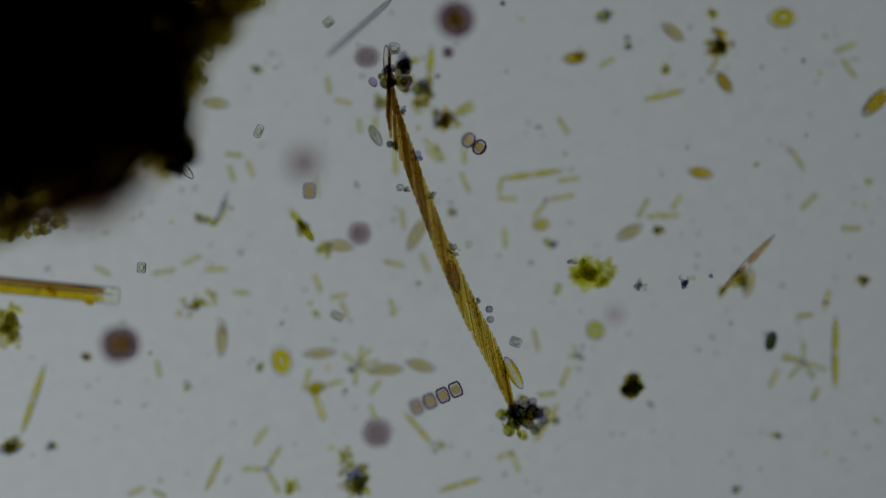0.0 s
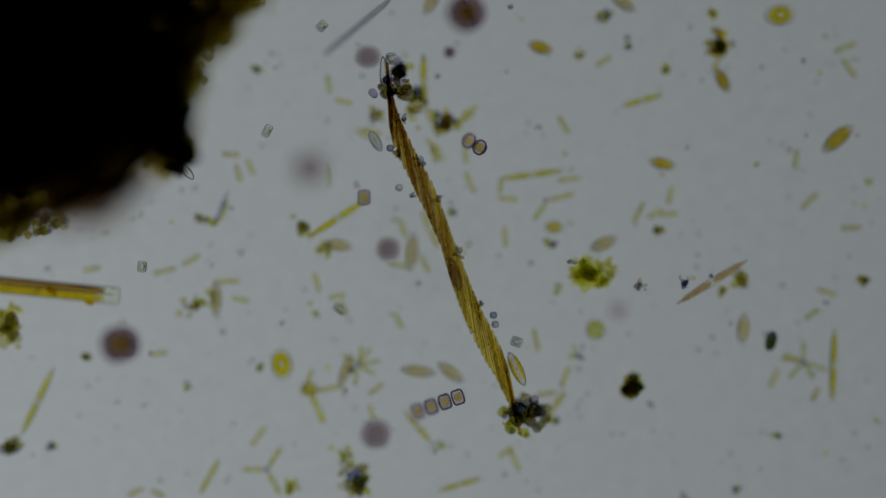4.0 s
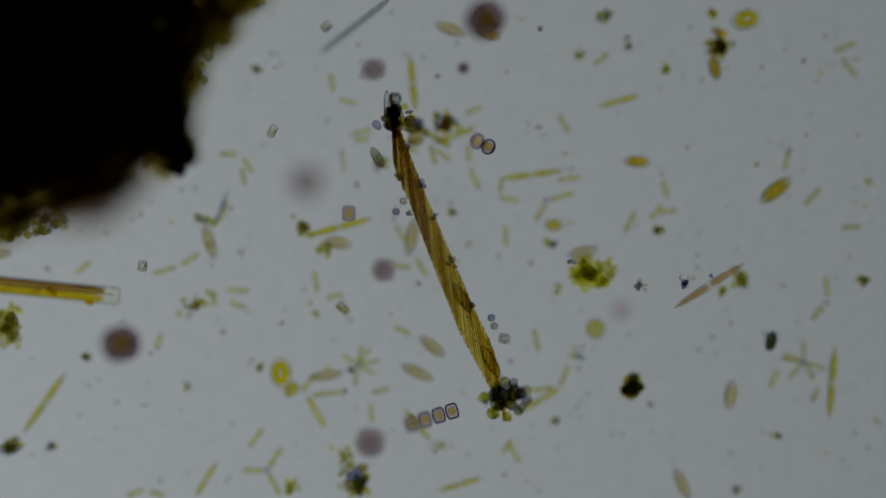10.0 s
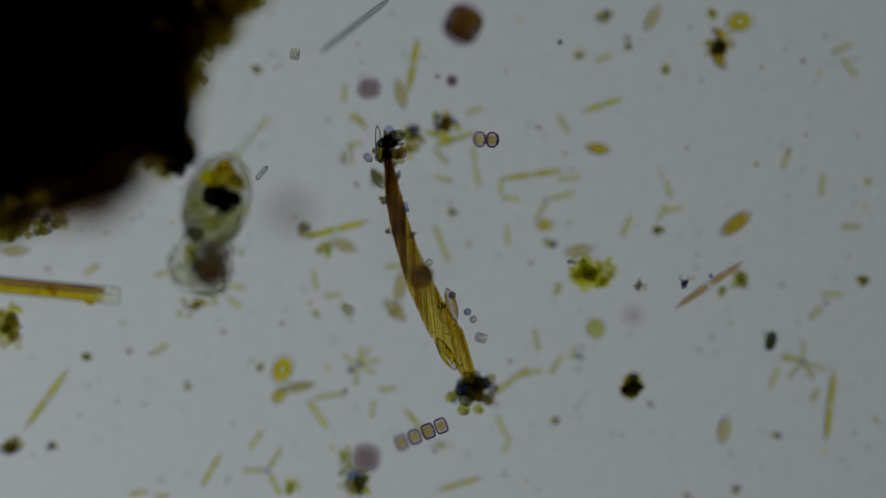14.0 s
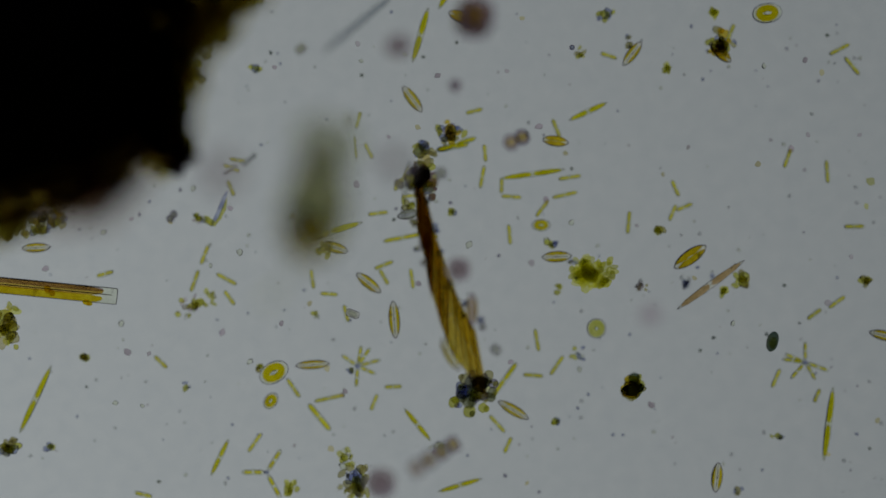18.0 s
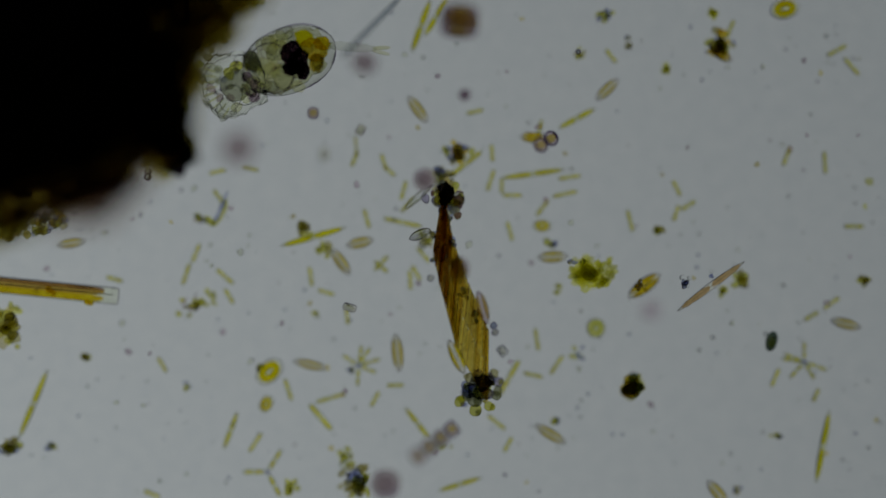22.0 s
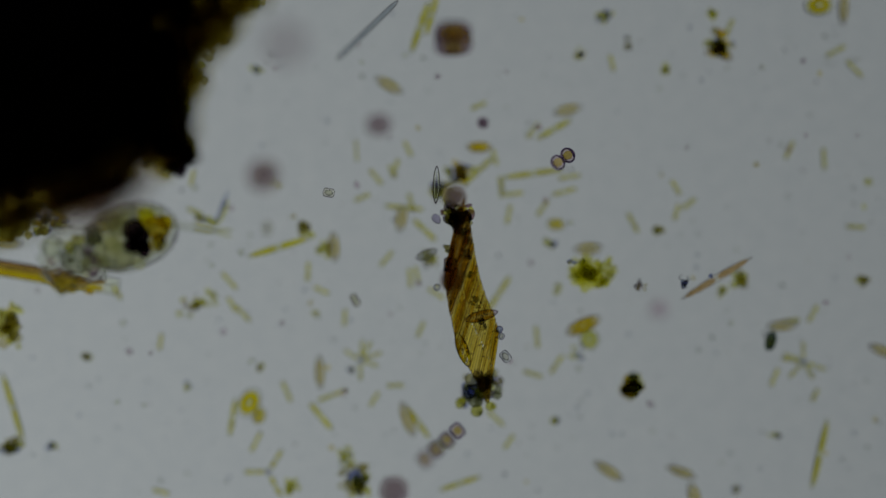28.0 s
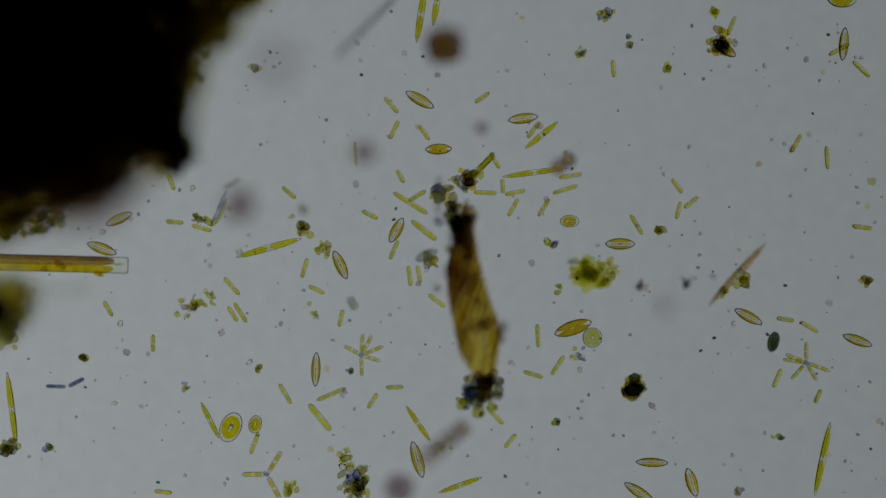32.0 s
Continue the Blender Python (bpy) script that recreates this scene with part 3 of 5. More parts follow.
# ---- the rotifer ----
def rotifer():
    ob = thing("rotifer", "transparent swimming rotifer with a dark gut and yellow food", "rotifer", 880, -120, 0.05)
    part("lorica", shape("lorica", 170 * STEP, 116 * STEP, 100 * STEP, 2.4, 0.55, 2, rings=24, seg=24, rough=0.05, grain=1.5, seed=2, skew=0.08), M_LORICA, ob)
    part("tissue", shape("tissue", 142 * STEP, 96 * STEP, 74 * STEP, 2.2, 0.5, 2, rings=20, seg=20, rough=0.28, grain=2, seed=6), M_TISSUE, ob)
    rnd = random.Random(3)
    for x, y, d, m, n in ((-12, 8, 44, M_GUT, "stomach"), (-8, -12, 40, M_GUT, "stomach"), (0, 14, 34, M_GUT, "stomach"), (-14, 24, 30, M_GUT, "stomach"), (-46, 0, 46, M_GOLD, "gut_food"), (-38, -24, 34, M_YELLOW, "gut_food"), (-42, 22, 32, M_GOLD, "gut_food"), (-62, -6, 28, M_AMBER, "gut_food"),
                          (14, -22, 40, M_TISSUE, "ovary"), (22, 24, 44, M_TISSUE, "gland"), (40, 0, 44, M_TISSUE, "gland"), (4, -38, 34, M_TISSUE, "gland"), (58, 26, 30, M_TISSUE, "gland"), (60, -22, 32, M_HEAD, "gland")):
        me = shape(n, 1, 0.8, 0.7, 2, 0.5, 2, rings=20, seg=20, rough=0.22, grain=1.4, seed=rnd.randrange(8))
        g = part(n, me, m, ob, pose(x * STEP, y * STEP, rnd.uniform(-10, 12) * STEP, 0, 0, rnd.uniform(0, 360)))
        g.scale = (d * STEP,) * 3
    for k in range(10):
        a, r = k * 2.4, 20 + 9.5 * math.sqrt(k * 2.6)
        x, y = 18 + math.cos(a) * r, math.sin(a) * r * 0.85
        me = shape("gland", 1, 0.8, 0.7, 2, 0.5, 2, rings=18, seg=18, rough=0.2, grain=1.4, seed=k % 8)
        g = part("gland", me, (M_TISSUE, M_HEAD, M_TISSUE, M_LORICA)[k % 4], ob, pose(x * STEP, y * STEP, ((k * 7) % 40 - 18) * STEP, 0, 0, k * 50))
        g.scale = ((24 + (k * 5) % 14) * STEP,) * 3
    head = part("head", shape("head", 122 * STEP, 112 * STEP, 88 * STEP, 2.2, 0.5, 2, rings=18, seg=20, rough=0.22, grain=1.8, seed=3), M_LORICA, ob, pose(106 * STEP, 4 * STEP, 0))
    for k in range(15):
        a, r = k * 2.4, 8 + 9 * math.sqrt(k)
        me = shape("fold_lump", 1, 0.8, 0.7, 2, 0.5, 2, rings=14, seg=14, rough=0.22, grain=1.4, seed=k % 8)
        g = part("lobe", me, (M_HEAD, M_TISSUE, M_OLIVE, M_PURPLE, M_BARREL)[k % 5], head, pose(math.cos(a) * r * STEP, math.sin(a) * r * STEP, ((k * 7) % 36 - 16) * STEP, 0, 0, k * 50))
        g.scale = ((12 + (k * 5) % 12) * STEP,) * 3
    for k in range(9):
        part("speck", shape("speck_dark", 7 * STEP, 6 * STEP, 6 * STEP, rings=8, seg=8, rough=0.2, seed=1), M_RIM_MAUVE, head, pose(math.cos(k * 2.1) * (14 + 3.4 * k) * STEP, math.sin(k * 2.1) * (14 + 3.0 * k) * STEP, (20 - 4 * (k % 5)) * STEP, 0, 0, k * 40))
    part("mastax", shape("mastax", 54 * STEP, 58 * STEP, 44 * STEP, rings=14, seg=14, rough=0.2, seed=5), M_HEAD, head, pose(-4 * STEP, 2 * STEP, 0))
    part("eye_spot", shape("eye_spot", 12 * STEP, 12 * STEP, 10 * STEP, rings=8, seg=8), M_BLUE, head, pose(14 * STEP, -14 * STEP, 10 * STEP))
    for s in (-1, 1):
        part("ear", shape("ear", 40 * STEP, 34 * STEP, 26 * STEP, 2, 0.5, 2, rings=12, seg=12, rough=0.3, seed=7), M_LORICA, head, pose(30 * STEP, s * 34 * STEP, 0, 0, 0, s * 35))
    for k in range(9):
        part("cilium", shape("cilium", 26 * STEP, 4 * STEP, 4 * STEP, 4, 0.6, 2, rings=8, seg=6), M_TISSUE, head, pose((44 - abs(k - 4) * 3) * STEP, (k - 4) * 10 * STEP, 0, 0, 0, (k - 4) * 9))
    for k, (x, y, l, w, a) in enumerate(((0, 0, 110, 104, 0), (-10, 4, 66, 70, 30), (14, 20, 48, 34, 40), (-28, -24, 44, 30, 110))):
        part("fold", outline(l * STEP, w * STEP, 2.2 + 0.3 * (k % 3), 0.5, 0.6 * STEP), M_RIM, head, pose(x * STEP, y * STEP, (k - 3) * 4 * STEP, 20 * (k % 3 - 1), 15 * (k % 2), a))
    for k, (x, y, l, w, a) in enumerate(((0, 0, 170, 115, 0), (34, 2, 76, 86, 0), (20, 26, 60, 40, -20), (10, -32, 66, 36, 15), (50, 34, 30, 24, 10), (62, -12, 34, 30, 60))):
        part("fold", outline(l * STEP, w * STEP, 2.4, 0.55, (1.2 if k < 2 else 0.6) * STEP), M_RIM_MAUVE, ob, pose(x * STEP, y * STEP, k * 4 * STEP, 10 * (k % 3 - 1), 0, a))
    foot = part("foot", shape("foot", 86 * STEP, 17 * STEP, 15 * STEP, 2.4, 0.6, 2, rings=18, seg=12, rough=0.25, grain=1.2, seed=2, skew=0.2), M_LORICA, ob, pose(-110 * STEP, 20 * STEP, 0, 0, 0, -28))
    for s in (-1, 1):
        part("toe", shape("toe", 34 * STEP, 7 * STEP, 7 * STEP, 3, 0.8, 2, rings=10, seg=8), M_TISSUE, foot, pose(-52 * STEP, s * 4 * STEP, 0, 0, 0, -s * 8))
    moves(ob, (0, 900, -190, 210, 0.05), (10, 900, -160, 210, 0.05), (10.8, 885, -90, 210, 0.05), (11, 880, -30, 210, 0.04), (11.2, 805, 28, 210, 0.03), (11.5, 500, 140, 213, 0.022), (12, 455, 266, 219, 0.020), (12.5, 447, 282, 233, 0.020),
          (13, 422, 318, 236, 0.024, -12), (13.5, 400, 338, 252, 0.028, -10), (14, 383, 358, 255, 0.045), (14.5, 357, 380, 256, 0.052), (15.5, 390, 440, 300, 0.07), (16.5, 445, 476, 350, 0.08, 20), (17, 512, 478, 390, 0.12, 60),
          (17.5, 532, 452, 425, 0.14, 30), (18, 556, 378, 438, 0.14), (18.5, 558, 275, 448, 0.14), (19, 634, 238, 450, 0.13), (19.5, 658, 176, 480, 0.11), (19.75, 632, 105, 520, 0.08), (20, 598, 30, 562, 0.055), (20.5, 540, 98, 507, 0.06),
          (21, 530, 115, 505, 0.045), (21.5, 515, 100, 545, 0.03), (22, 512, 106, 562, 0.017), (22.5, 508, 76, 566, 0.024, 8), (23, 512, 94, 571, 0.034, 16), (23.5, 486, 128, 575, 0.036, 14), (24, 438, 194, 556, 0.05),
          (24.5, 432, 220, 563, 0.05, 50), (25, 440, 210, 556, 0.045, 62), (25.5, 440, 262, 548, 0.03, 62), (26.5, 350, 340, 560, 0.048, 18), (27.5, 282, 398, 562, 0.042), (28, 230, 420, 559, 0.042), (28.5, 172, 456, 562, 0.05),
          (29, 188, 420, 556, 0.046, 48), (29.2, 200, 420, 556, 0.05, 40), (29.5, 240, 412, 558, 0.05, 15), (30, 150, 434, 562, 0.04), (30.2, 84, 468, 566, 0.045), (30.5, 28, 493, 575, 0.05), (31, 28, 498, 575, 0.055), (31.5, -2, 542, 570, 0.065), (32, -8, 548, 568, 0.07))
    return ob


rotifer()

# ---- floating round cells ----
moves(barrel(807, 33, 58, 64, 0.06, "dark maroon drum-shaped cell with a yellow middle floating above the slide"), (0, 807, 33, 20, 0.06, 85), (1.5, 818, 20, 20, 0.06, 85), (3, 825, 20, 30, 0.06, 80), (6, 833, 28, 30, 0.06, 80), (9, 860, 33, 40, 0.06, 75), (10.5, 860, 33, 40, 0.06, 70), (11, 861, 30, 40, 0.06, 65), (11.5, 815, 60, 50, 0.06, 50),
            (12, 818, 47, 55, 0.05, 35), (13, 822, 40, 60, 0.05, 35), (14.5, 819, 43, 65, 0.05, 40), (16.5, 830, 45, 70, 0.06, 60), (17.5, 836, 48, 75, 0.06, 60), (18.5, 842, 15, 80, 0.06, 30), (19, 812, 22, 85, 0.055, 20), (20, 811, 9, 86, 0.055, 10), (21, 810, 25, 86, 0.055, 5), (23, 817, 40, 86, 0.055, 5), (25.5, 810, 50, 88, 0.055, 5), (28, 802, 67, 92, 0.055, 8), (32, 787, 82, 95, 0.055, 15))
moves(ball(650, 100, 39, 0.036, l=44), (0, 649, 100, 0), (3.5, 651, 100, 0), (6, 648, 102, 0), (9, 658, 121, 0), (11, 662, 126, 10), (12, 655, 150, 10), (13, 652, 160, 10, 0.036), (16.5, 685, 137, 10, 0.06), (17, 704, 135, 10, 0.065), (17.5, 698, 110, 10, 0.07), (18, 705, 82, 10, 0.07), (18.5, 680, 110, 0, 0.07), (19, 650, 190, -10, 0.07), (19.5, 733, 188, -20, 0.07), (20, 672, 138, -20, 0.06), (20.5, 667, 153, -20, 0.05), (21, 674, 149, -20, 0.06), (22, 645, 110, -20, 0.07), (23, 647, 120, -20, 0.07), (25.5, 655, 160, -10, 0.07), (28, 670, 220, 0, 0.07), (32, 645, 270, 0, 0.07))
moves(ball(537, 288, 56, 0.11), (0, 537, 288, 0, 0.115), (6, 550, 308, 0, 0.115), (9, 545, 325, 0, 0.115), (11, 540, 318, 0, 0.115), (12, 578, 348, 0, 0.13), (13, 570, 350, 0, 0.15), (14.5, 480, 380, 0, 0.20), (16.5, 420, 330, 0, 0.30), (18, 395, 305, 0, 0.16), (18.7, 430, 290, 0, 0.11), (19, 453, 280, 0, 0.10), (19.5, 466, 262, 0, 0.10), (20, 463, 242, 0, 0.10), (20.5, 438, 262, 0, 0.10), (22, 422, 262, 0, 0.10), (23, 429, 276, 0, 0.10), (25, 448, 314, 0, 0.085), (27.5, 474, 298, 0, 0.085), (28, 465, 310, 0, 0.085), (28.5, 454, 328, 0, 0.085), (29.5, 465, 322, 0, 0.085), (31, 432, 356, 0, 0.085), (32, 426, 365, 0, 0.085))
moves(ball(636, 413, 42, 0.037), (0, 636, 413, 0), (1.5, 646, 415, 0), (2.5, 665, 420, 0), (3.5, 684, 436, 0), (6, 689, 447, 0), (8, 687, 468, 0), (9, 686, 479, 0), (11, 672, 477, 0), (11.5, 680, 490, 0), (13, 722, 492, 0), (16.5, 790, 480, 0), (19, 818, 476, 0), (23, 806, 476, 0), (28, 800, 495, 0), (32, 826, 500, 0))
moves(barrel(211, 610, 54, 60, 0.07, "dark maroon drum-shaped cell floating above the slide"), (0, 211, 610, 10, 0.06, 60), (11, 213, 609, 10, 0.06, 60), (11.5, 216, 604, 10, 0.06, 50), (12, 256, 533, 6, 0.05, 5), (12.2, 330, 455, 6, 0.06, 5), (13, 385, 442, 30, 0.07, 40), (13.5, 378, 470, 30, 0.07, 40), (14.5, 355, 478, 30, 0.07, 40), (16.5, 200, 240, 0, 0.07, 40), (32, 180, 200, 0, 0.07, 40))
moves(ball(752, 318, 40, 0.35, M_PURPLE), (0, 760, 430, 0, 0.35), (17, 740, 400, 0, 0.35), (17.5, 715, 345, 0, 0.25), (18, 698, 287, 0, 0.13), (18.2, 701, 271, 0, 0.10), (18.4, 704, 250, 0, 0.09), (18.7, 743, 254, 0, 0.07), (19, 750, 238, 0, 0.06), (19.2, 762, 250, 0, 0.05), (19.5, 782, 290, 0, 0.045), (20, 777, 301, 0, 0.04), (22, 752, 318, 20, 0.036), (25, 789, 338, 20, 0.036), (28, 806, 348, 20, 0.036), (32, 815, 420, 20, 0.036))
moves(ball(500, 75, 54, 0.17), (0, 260, -20, 0), (23, 330, -10, 0), (26, 430, 30, 0), (27.5, 498, 68, 0), (28, 504, 75, 0), (30, 496, 98, 0), (32, 490, 112, 0))
moves(ball(667, 767, 52, 0.045), (0, 667, 767, 0), (6, 664, 770, 0), (9, 663, 777, 0), (10, 655, 784, 0), (13, 647, 805, 0), (16.5, 660, 835, 0), (19, 680, 860, 0), (23, 683, 857, 0), (28, 697, 870, 0), (32, 707, 862, 0))
moves(ball(1090, 557, 34, 0.075, M_MIST), (0, 1090, 557, 0), (6, 1098, 548, 0), (9, 1100, 548, 0), (13, 1115, 558, 0), (19, 1153, 555, 0), (23, 1153, 548, 0), (28, 1168, 547, 0), (32, 1175, 540, 0))
moves(ball(793, 92, 20, 0.042, M_BARREL, "small dark maroon cell floating above the slide"), (0, 793, 92, 0), (6, 802, 92, 0), (9, 824, 112, 0), (13, 800, 138, 0), (19, 810, 153, 0), (21, 820, 155, 0), (23, 825, 188, 0), (28, 855, 217, 0), (32, 852, 228, 0))

# ---- drum cells and chains ----
pair = thing("drum_chain", "pair of round mauve drum cells stuck together, adrift", "diatom chain", 838, 253, 0.024)
for x in (-11, 11):
    drum_parts(pair, 24 * STEP, 26 * STEP, M_CHAIN, pose(x * STEP, 0, -x * 0.0003, 0, 40, 0), sub=True)
moves(pair, (0, 839, 254, -32), (6, 841, 256, -30), (9, 856, 258, -28), (11, 853, 248, -20), (13, 859, 242, -4), (14.5, 862, 250, 0), (16.5, 885, 255, 15), (18, 914, 248, 25), (19, 950, 227, 28), (20, 953, 237, 30), (21.5, 966, 248, 32), (23, 967, 257, 33), (25.5, 988, 272, 35), (28, 997, 281, 36), (32, 996, 290, 35))
chain = thing("drum_chain", "row of four mauve drum-shaped diatom cells joined in a chain", "diatom chain", 772, 706, 0.026)
for x in (-37, -12, 13, 37):
    drum_parts(chain, 21 * STEP, 26 * STEP, M_CHAIN, pose(x * STEP, 0, -0.0003 * x), sub=True)
moves(chain, (0, 772, 706, 23), (3, 775, 713, 20), (6, 775, 724, 14), (9, 775, 735, 10), (10, 764, 740, 16), (11, 754, 735, 20), (13, 745, 755, 22, 0.026), (14.5, 746, 775, 21, 0.026), (16.5, 747, 800, 24, 0.044), (17, 758, 811, 29, 0.044), (17.5, 771, 810, 30, 0.044), (19, 766, 797, 36, 0.034), (21, 770, 783, 38, 0.044), (23, 770, 785, 37, 0.044), (25.5, 770, 779, 38, 0.044), (28, 781, 789, 40, 0.044), (32, 788, 782, 38, 0.044))
moves(drum(457, 232, 65, 23, 13), (0, 457, 232, 65), (3, 469, 231, 62), (6, 477, 233, 60), (9, 482, 234, 62), (11, 481, 230, 62), (11.6, 500, 260, 75, 0.025), (12, 560, 290, 90, 0.04), (13, 604, 283, 90, 0.045), (16.5, 633, 268, 90, 0.05), (17, 635, 249, 90, 0.05), (17.5, 627, 228, 90, 0.05), (17.8, 620, 214, 90, 0.05), (18.2, 628, 207, 90, 0.045), (18.5, 638, 196, 90, 0.03), (19, 622, 205, 90, 0.04), (19.5, 600, 217, 90, 0.04), (20, 576, 244, 90, 0.022), (20.5, 572, 269, 90, 0.05), (21, 568, 264, 90, 0.05), (21.5, 575, 298, 90, 0.05), (22, 574, 273, 90, 0.05), (23, 585, 267, 90, 0.05), (23.5, 600, 298, 90, 0.05), (24, 585, 317, 90, 0.05), (25, 552, 333, 90, 0.05), (25.5, 552, 356, 90, 0.05), (28, 472, 404, 90, 0.06), (32, 432, 338, 90, 0.08))
moves(drum(547, 338, 90, 28, 22, 0.024, M_PURPLE), (0, 547, 338, 90), (1, 557, 347, 90), (2, 586, 332, 80), (3, 637, 338, 90), (3.5, 645, 345, 90), (6, 631, 356, 95), (8, 623, 377, 90), (10, 617, 378, 90), (13, 682, 395, 90), (16.5, 740, 420, 90), (32, 800, 480, 90))
moves(drum(249, 474, 85, 19, 15), (0, 249, 474, 85), (11, 251, 471, 85), (11.5, 256, 462, 80), (11.8, 314, 395, 60), (13, 290, 300, 40), (32, 270, 260, 40))
moves(drum(581, 38, 40, 20, 15, 0.021), (0, 581, 38, 40), (3, 569, 44, 45), (6, 570, 46, 45), (10, 577, 46, 40), (11, 583, 41, 40), (11.5, 487, 72, 60), (12, 495, 100, 80), (13, 513, 95, 85), (16.5, 527, 95, 60), (18, 533, 87, 40), (19, 551, 62, 30), (20, 636, 195, 10), (20.5, 642, 220, 0), (21, 645, 217, 0), (21.5, 649, 245, 20), (22, 638, 230, 60), (22.5, 631, 228, 70), (23, 647, 231, 10), (23.5, 658, 238, 10), (24, 638, 247, 5), (24.5, 635, 259, 0), (25, 652, 273, 0), (25.5, 669, 292, 0), (27.5, 605, 328, 0), (28, 581, 341, -10), (28.5, 561, 350, -20), (29.5, 572, 347, -10), (31, 544, 367, -40), (32, 538, 371, -50))
moves(drum(913, 606, -20, 21, 16, 0.021, M_SILICA), (0, 913, 606, -20), (9, 916, 604, -20), (10, 893, 600, -15), (11, 875, 598, -15), (13, 848, 597, -15), (16.5, 872, 612, -30), (19, 880, 621, -50), (23, 892, 622, -50), (28, 895, 632, -50), (32, 890, 578, -50))
moves(drum(596, 560, -30, 24, 13, 0.012), (0, 596, 560, -30), (6, 602, 545, -40), (10, 606, 546, -38), (13, 613, 547, -30), (19, 625, 556, -20), (21, 625, 549, -20), (23, 612, 541, -15), (28, 628, 532, -60), (32, 625, 537, -60))
moves(drum(570, 165, 0, 20, 21, 0.022, M_CHAIN), (0, 120, 60, 0), (19, 300, 60, 0), (19.6, 440, 110, 0), (20, 516, 139, 0), (21, 505, 180, 0), (21.5, 529, 194, 0), (22, 554, 200, 0), (22.5, 554, 163, 0), (23, 572, 164, 0), (23.5, 577, 180, 0), (24, 536, 219, 0), (24.5, 538, 231, 0), (25, 552, 233, 0), (25.5, 575, 256, 0), (27.5, 494, 303, 0, 0.05), (28, 470, 308, 0, 0.09), (32, 430, 362, 0, 0.10))
beads = thing("drum_chain", "pair of tiny clear beads stuck together, adrift", "diatom chain", 300, 370, 0.016)
for x in (-4, 5):
    drum_parts(beads, 10 * STEP, 10 * STEP, M_SILICA, pose(x * STEP, x * 0.4 * STEP, 0), sub=True)
moves(beads, (0, 250, 250, 30), (14, 262, 290, 30), (16.5, 298, 366, 40), (17, 302, 371, 50), (18, 305, 384, 30), (19, 309, 387, 50), (21, 277, 338, 60), (23, 255, 295, 60), (32, 250, 280, 60))
moves(rod(415, 290, 441, 278, 7, 0.016, "clear glassy rod fragment adrift", M_SILICA, M_MIST), (0, 200, 150, 0), (14.5, 240, 200, 0), (16.5, 405, 292, 25), (17, 415, 290, 25), (18, 409, 301, 35), (19, 391, 302, 40), (21, 430, 215, 0), (22, 440, 160, -40), (22.5, 452, 200, -40), (23, 456, 225, -40), (23.5, 447, 252, -35), (24, 450, 240, -40), (25.5, 330, 230, 0), (28, 320, 262, 20), (29.5, 372, 322, 25), (30, 392, 323, 25), (32, 412, 325, 30))
moves(rod(440, 270, 466, 258, 8, 0.02, "clear glassy rod fragment adrift", M_SILICA, M_SILICA), (0, 210, 160, 0), (12.8, 250, 230, 0), (13.6, 455, 312, 50), (14, 462, 306, 50), (14.5, 462, 300, 45), (16.5, 450, 270, 42), (17, 448, 267, 42), (18, 442, 283, 40), (19, 428, 284, 20), (21, 450, 215, 0), (22, 460, 160, 0), (22.5, 480, 205, 30), (23, 489, 232, 30), (23.5, 495, 255, 5), (24, 480, 245, -20), (25.5, 330, 220, 0), (32, 300, 200, 0))
moves(boat(331, 304, -50, 34, 14, 0.016, "small empty clear shell caught under the dark mass", M_SILICA, M_SILICA_GREEN), (0, 329, 303, -50), (5.5, 331, 304, -50), (7, 337, 304, -42), (8, 333, 298, -40), (9, 312, 268, -40), (32, 300, 250, -40))
moves(drum(916, 20, 0, 8, 8, 0.012, M_BLUE, "tiny blue bead adrift"), (0, 890, 5, 0), (6, 916, 20, 0), (9, 945, 42, 0), (13, 985, 70, 0), (32, 1030, 95, 0))

# ---- boat diatoms gliding over the slide ----
moves(boat(565, 626, 5), (0, 565, 626, 5), (1, 588, 627, 0), (2.5, 606, 642, 40), (3.5, 610, 652, 65), (6, 612, 668, 75), (7.5, 602, 665, 30), (9, 597, 663, -8), (10, 577, 665, 8), (13, 537, 681, 10), (14.5, 520, 688, 10), (16.5, 528, 650, 5), (19, 563, 645, 2), (21, 548, 649, -18), (23, 551, 643, -8), (25.5, 562, 645, -40), (28, 565, 660, -88), (32, 560, 653, -92))
moves(boat(683, 655, 2, 62, 18), (0, 683, 655, 2), (3.5, 735, 658, -5), (6, 747, 657, -15), (9, 720, 648, -22), (10, 738, 660, -25), (11, 770, 672, -25), (13, 830, 695, -25), (16.5, 893, 720, -28), (19, 920, 732, -32), (21, 955, 757, -33), (23, 993, 780, -30), (25.5, 1037, 807, -30), (28, 1078, 835, -33), (32, 1130, 870, -33))
moves(boat(744, 648, -15, 54, 19), (0, 744, 648, -15), (3.5, 797, 660, -35), (6, 798, 655, -38), (8, 796, 641, -38), (9, 783, 632, -38), (11, 747, 594, -42), (13, 714, 565, -45), (16.5, 666, 514, -45), (19, 640, 492, -35), (21, 608, 470, -42), (22.5, 598, 460, -70), (23, 592, 455, -85), (28, 590, 437, -85), (30, 592, 450, -75), (32, 603, 469, -65))
moves(boat(391, 600, 88, 64, 18), (0, 391, 600, -92), (3.5, 381, 535, -90), (6, 379, 504, -88), (9, 370, 440, -76), (11, 365, 410, -70), (12, 345, 370, -60), (13, 290, 300, -50), (14, 240, 250, -45), (32, 240, 250, -45))
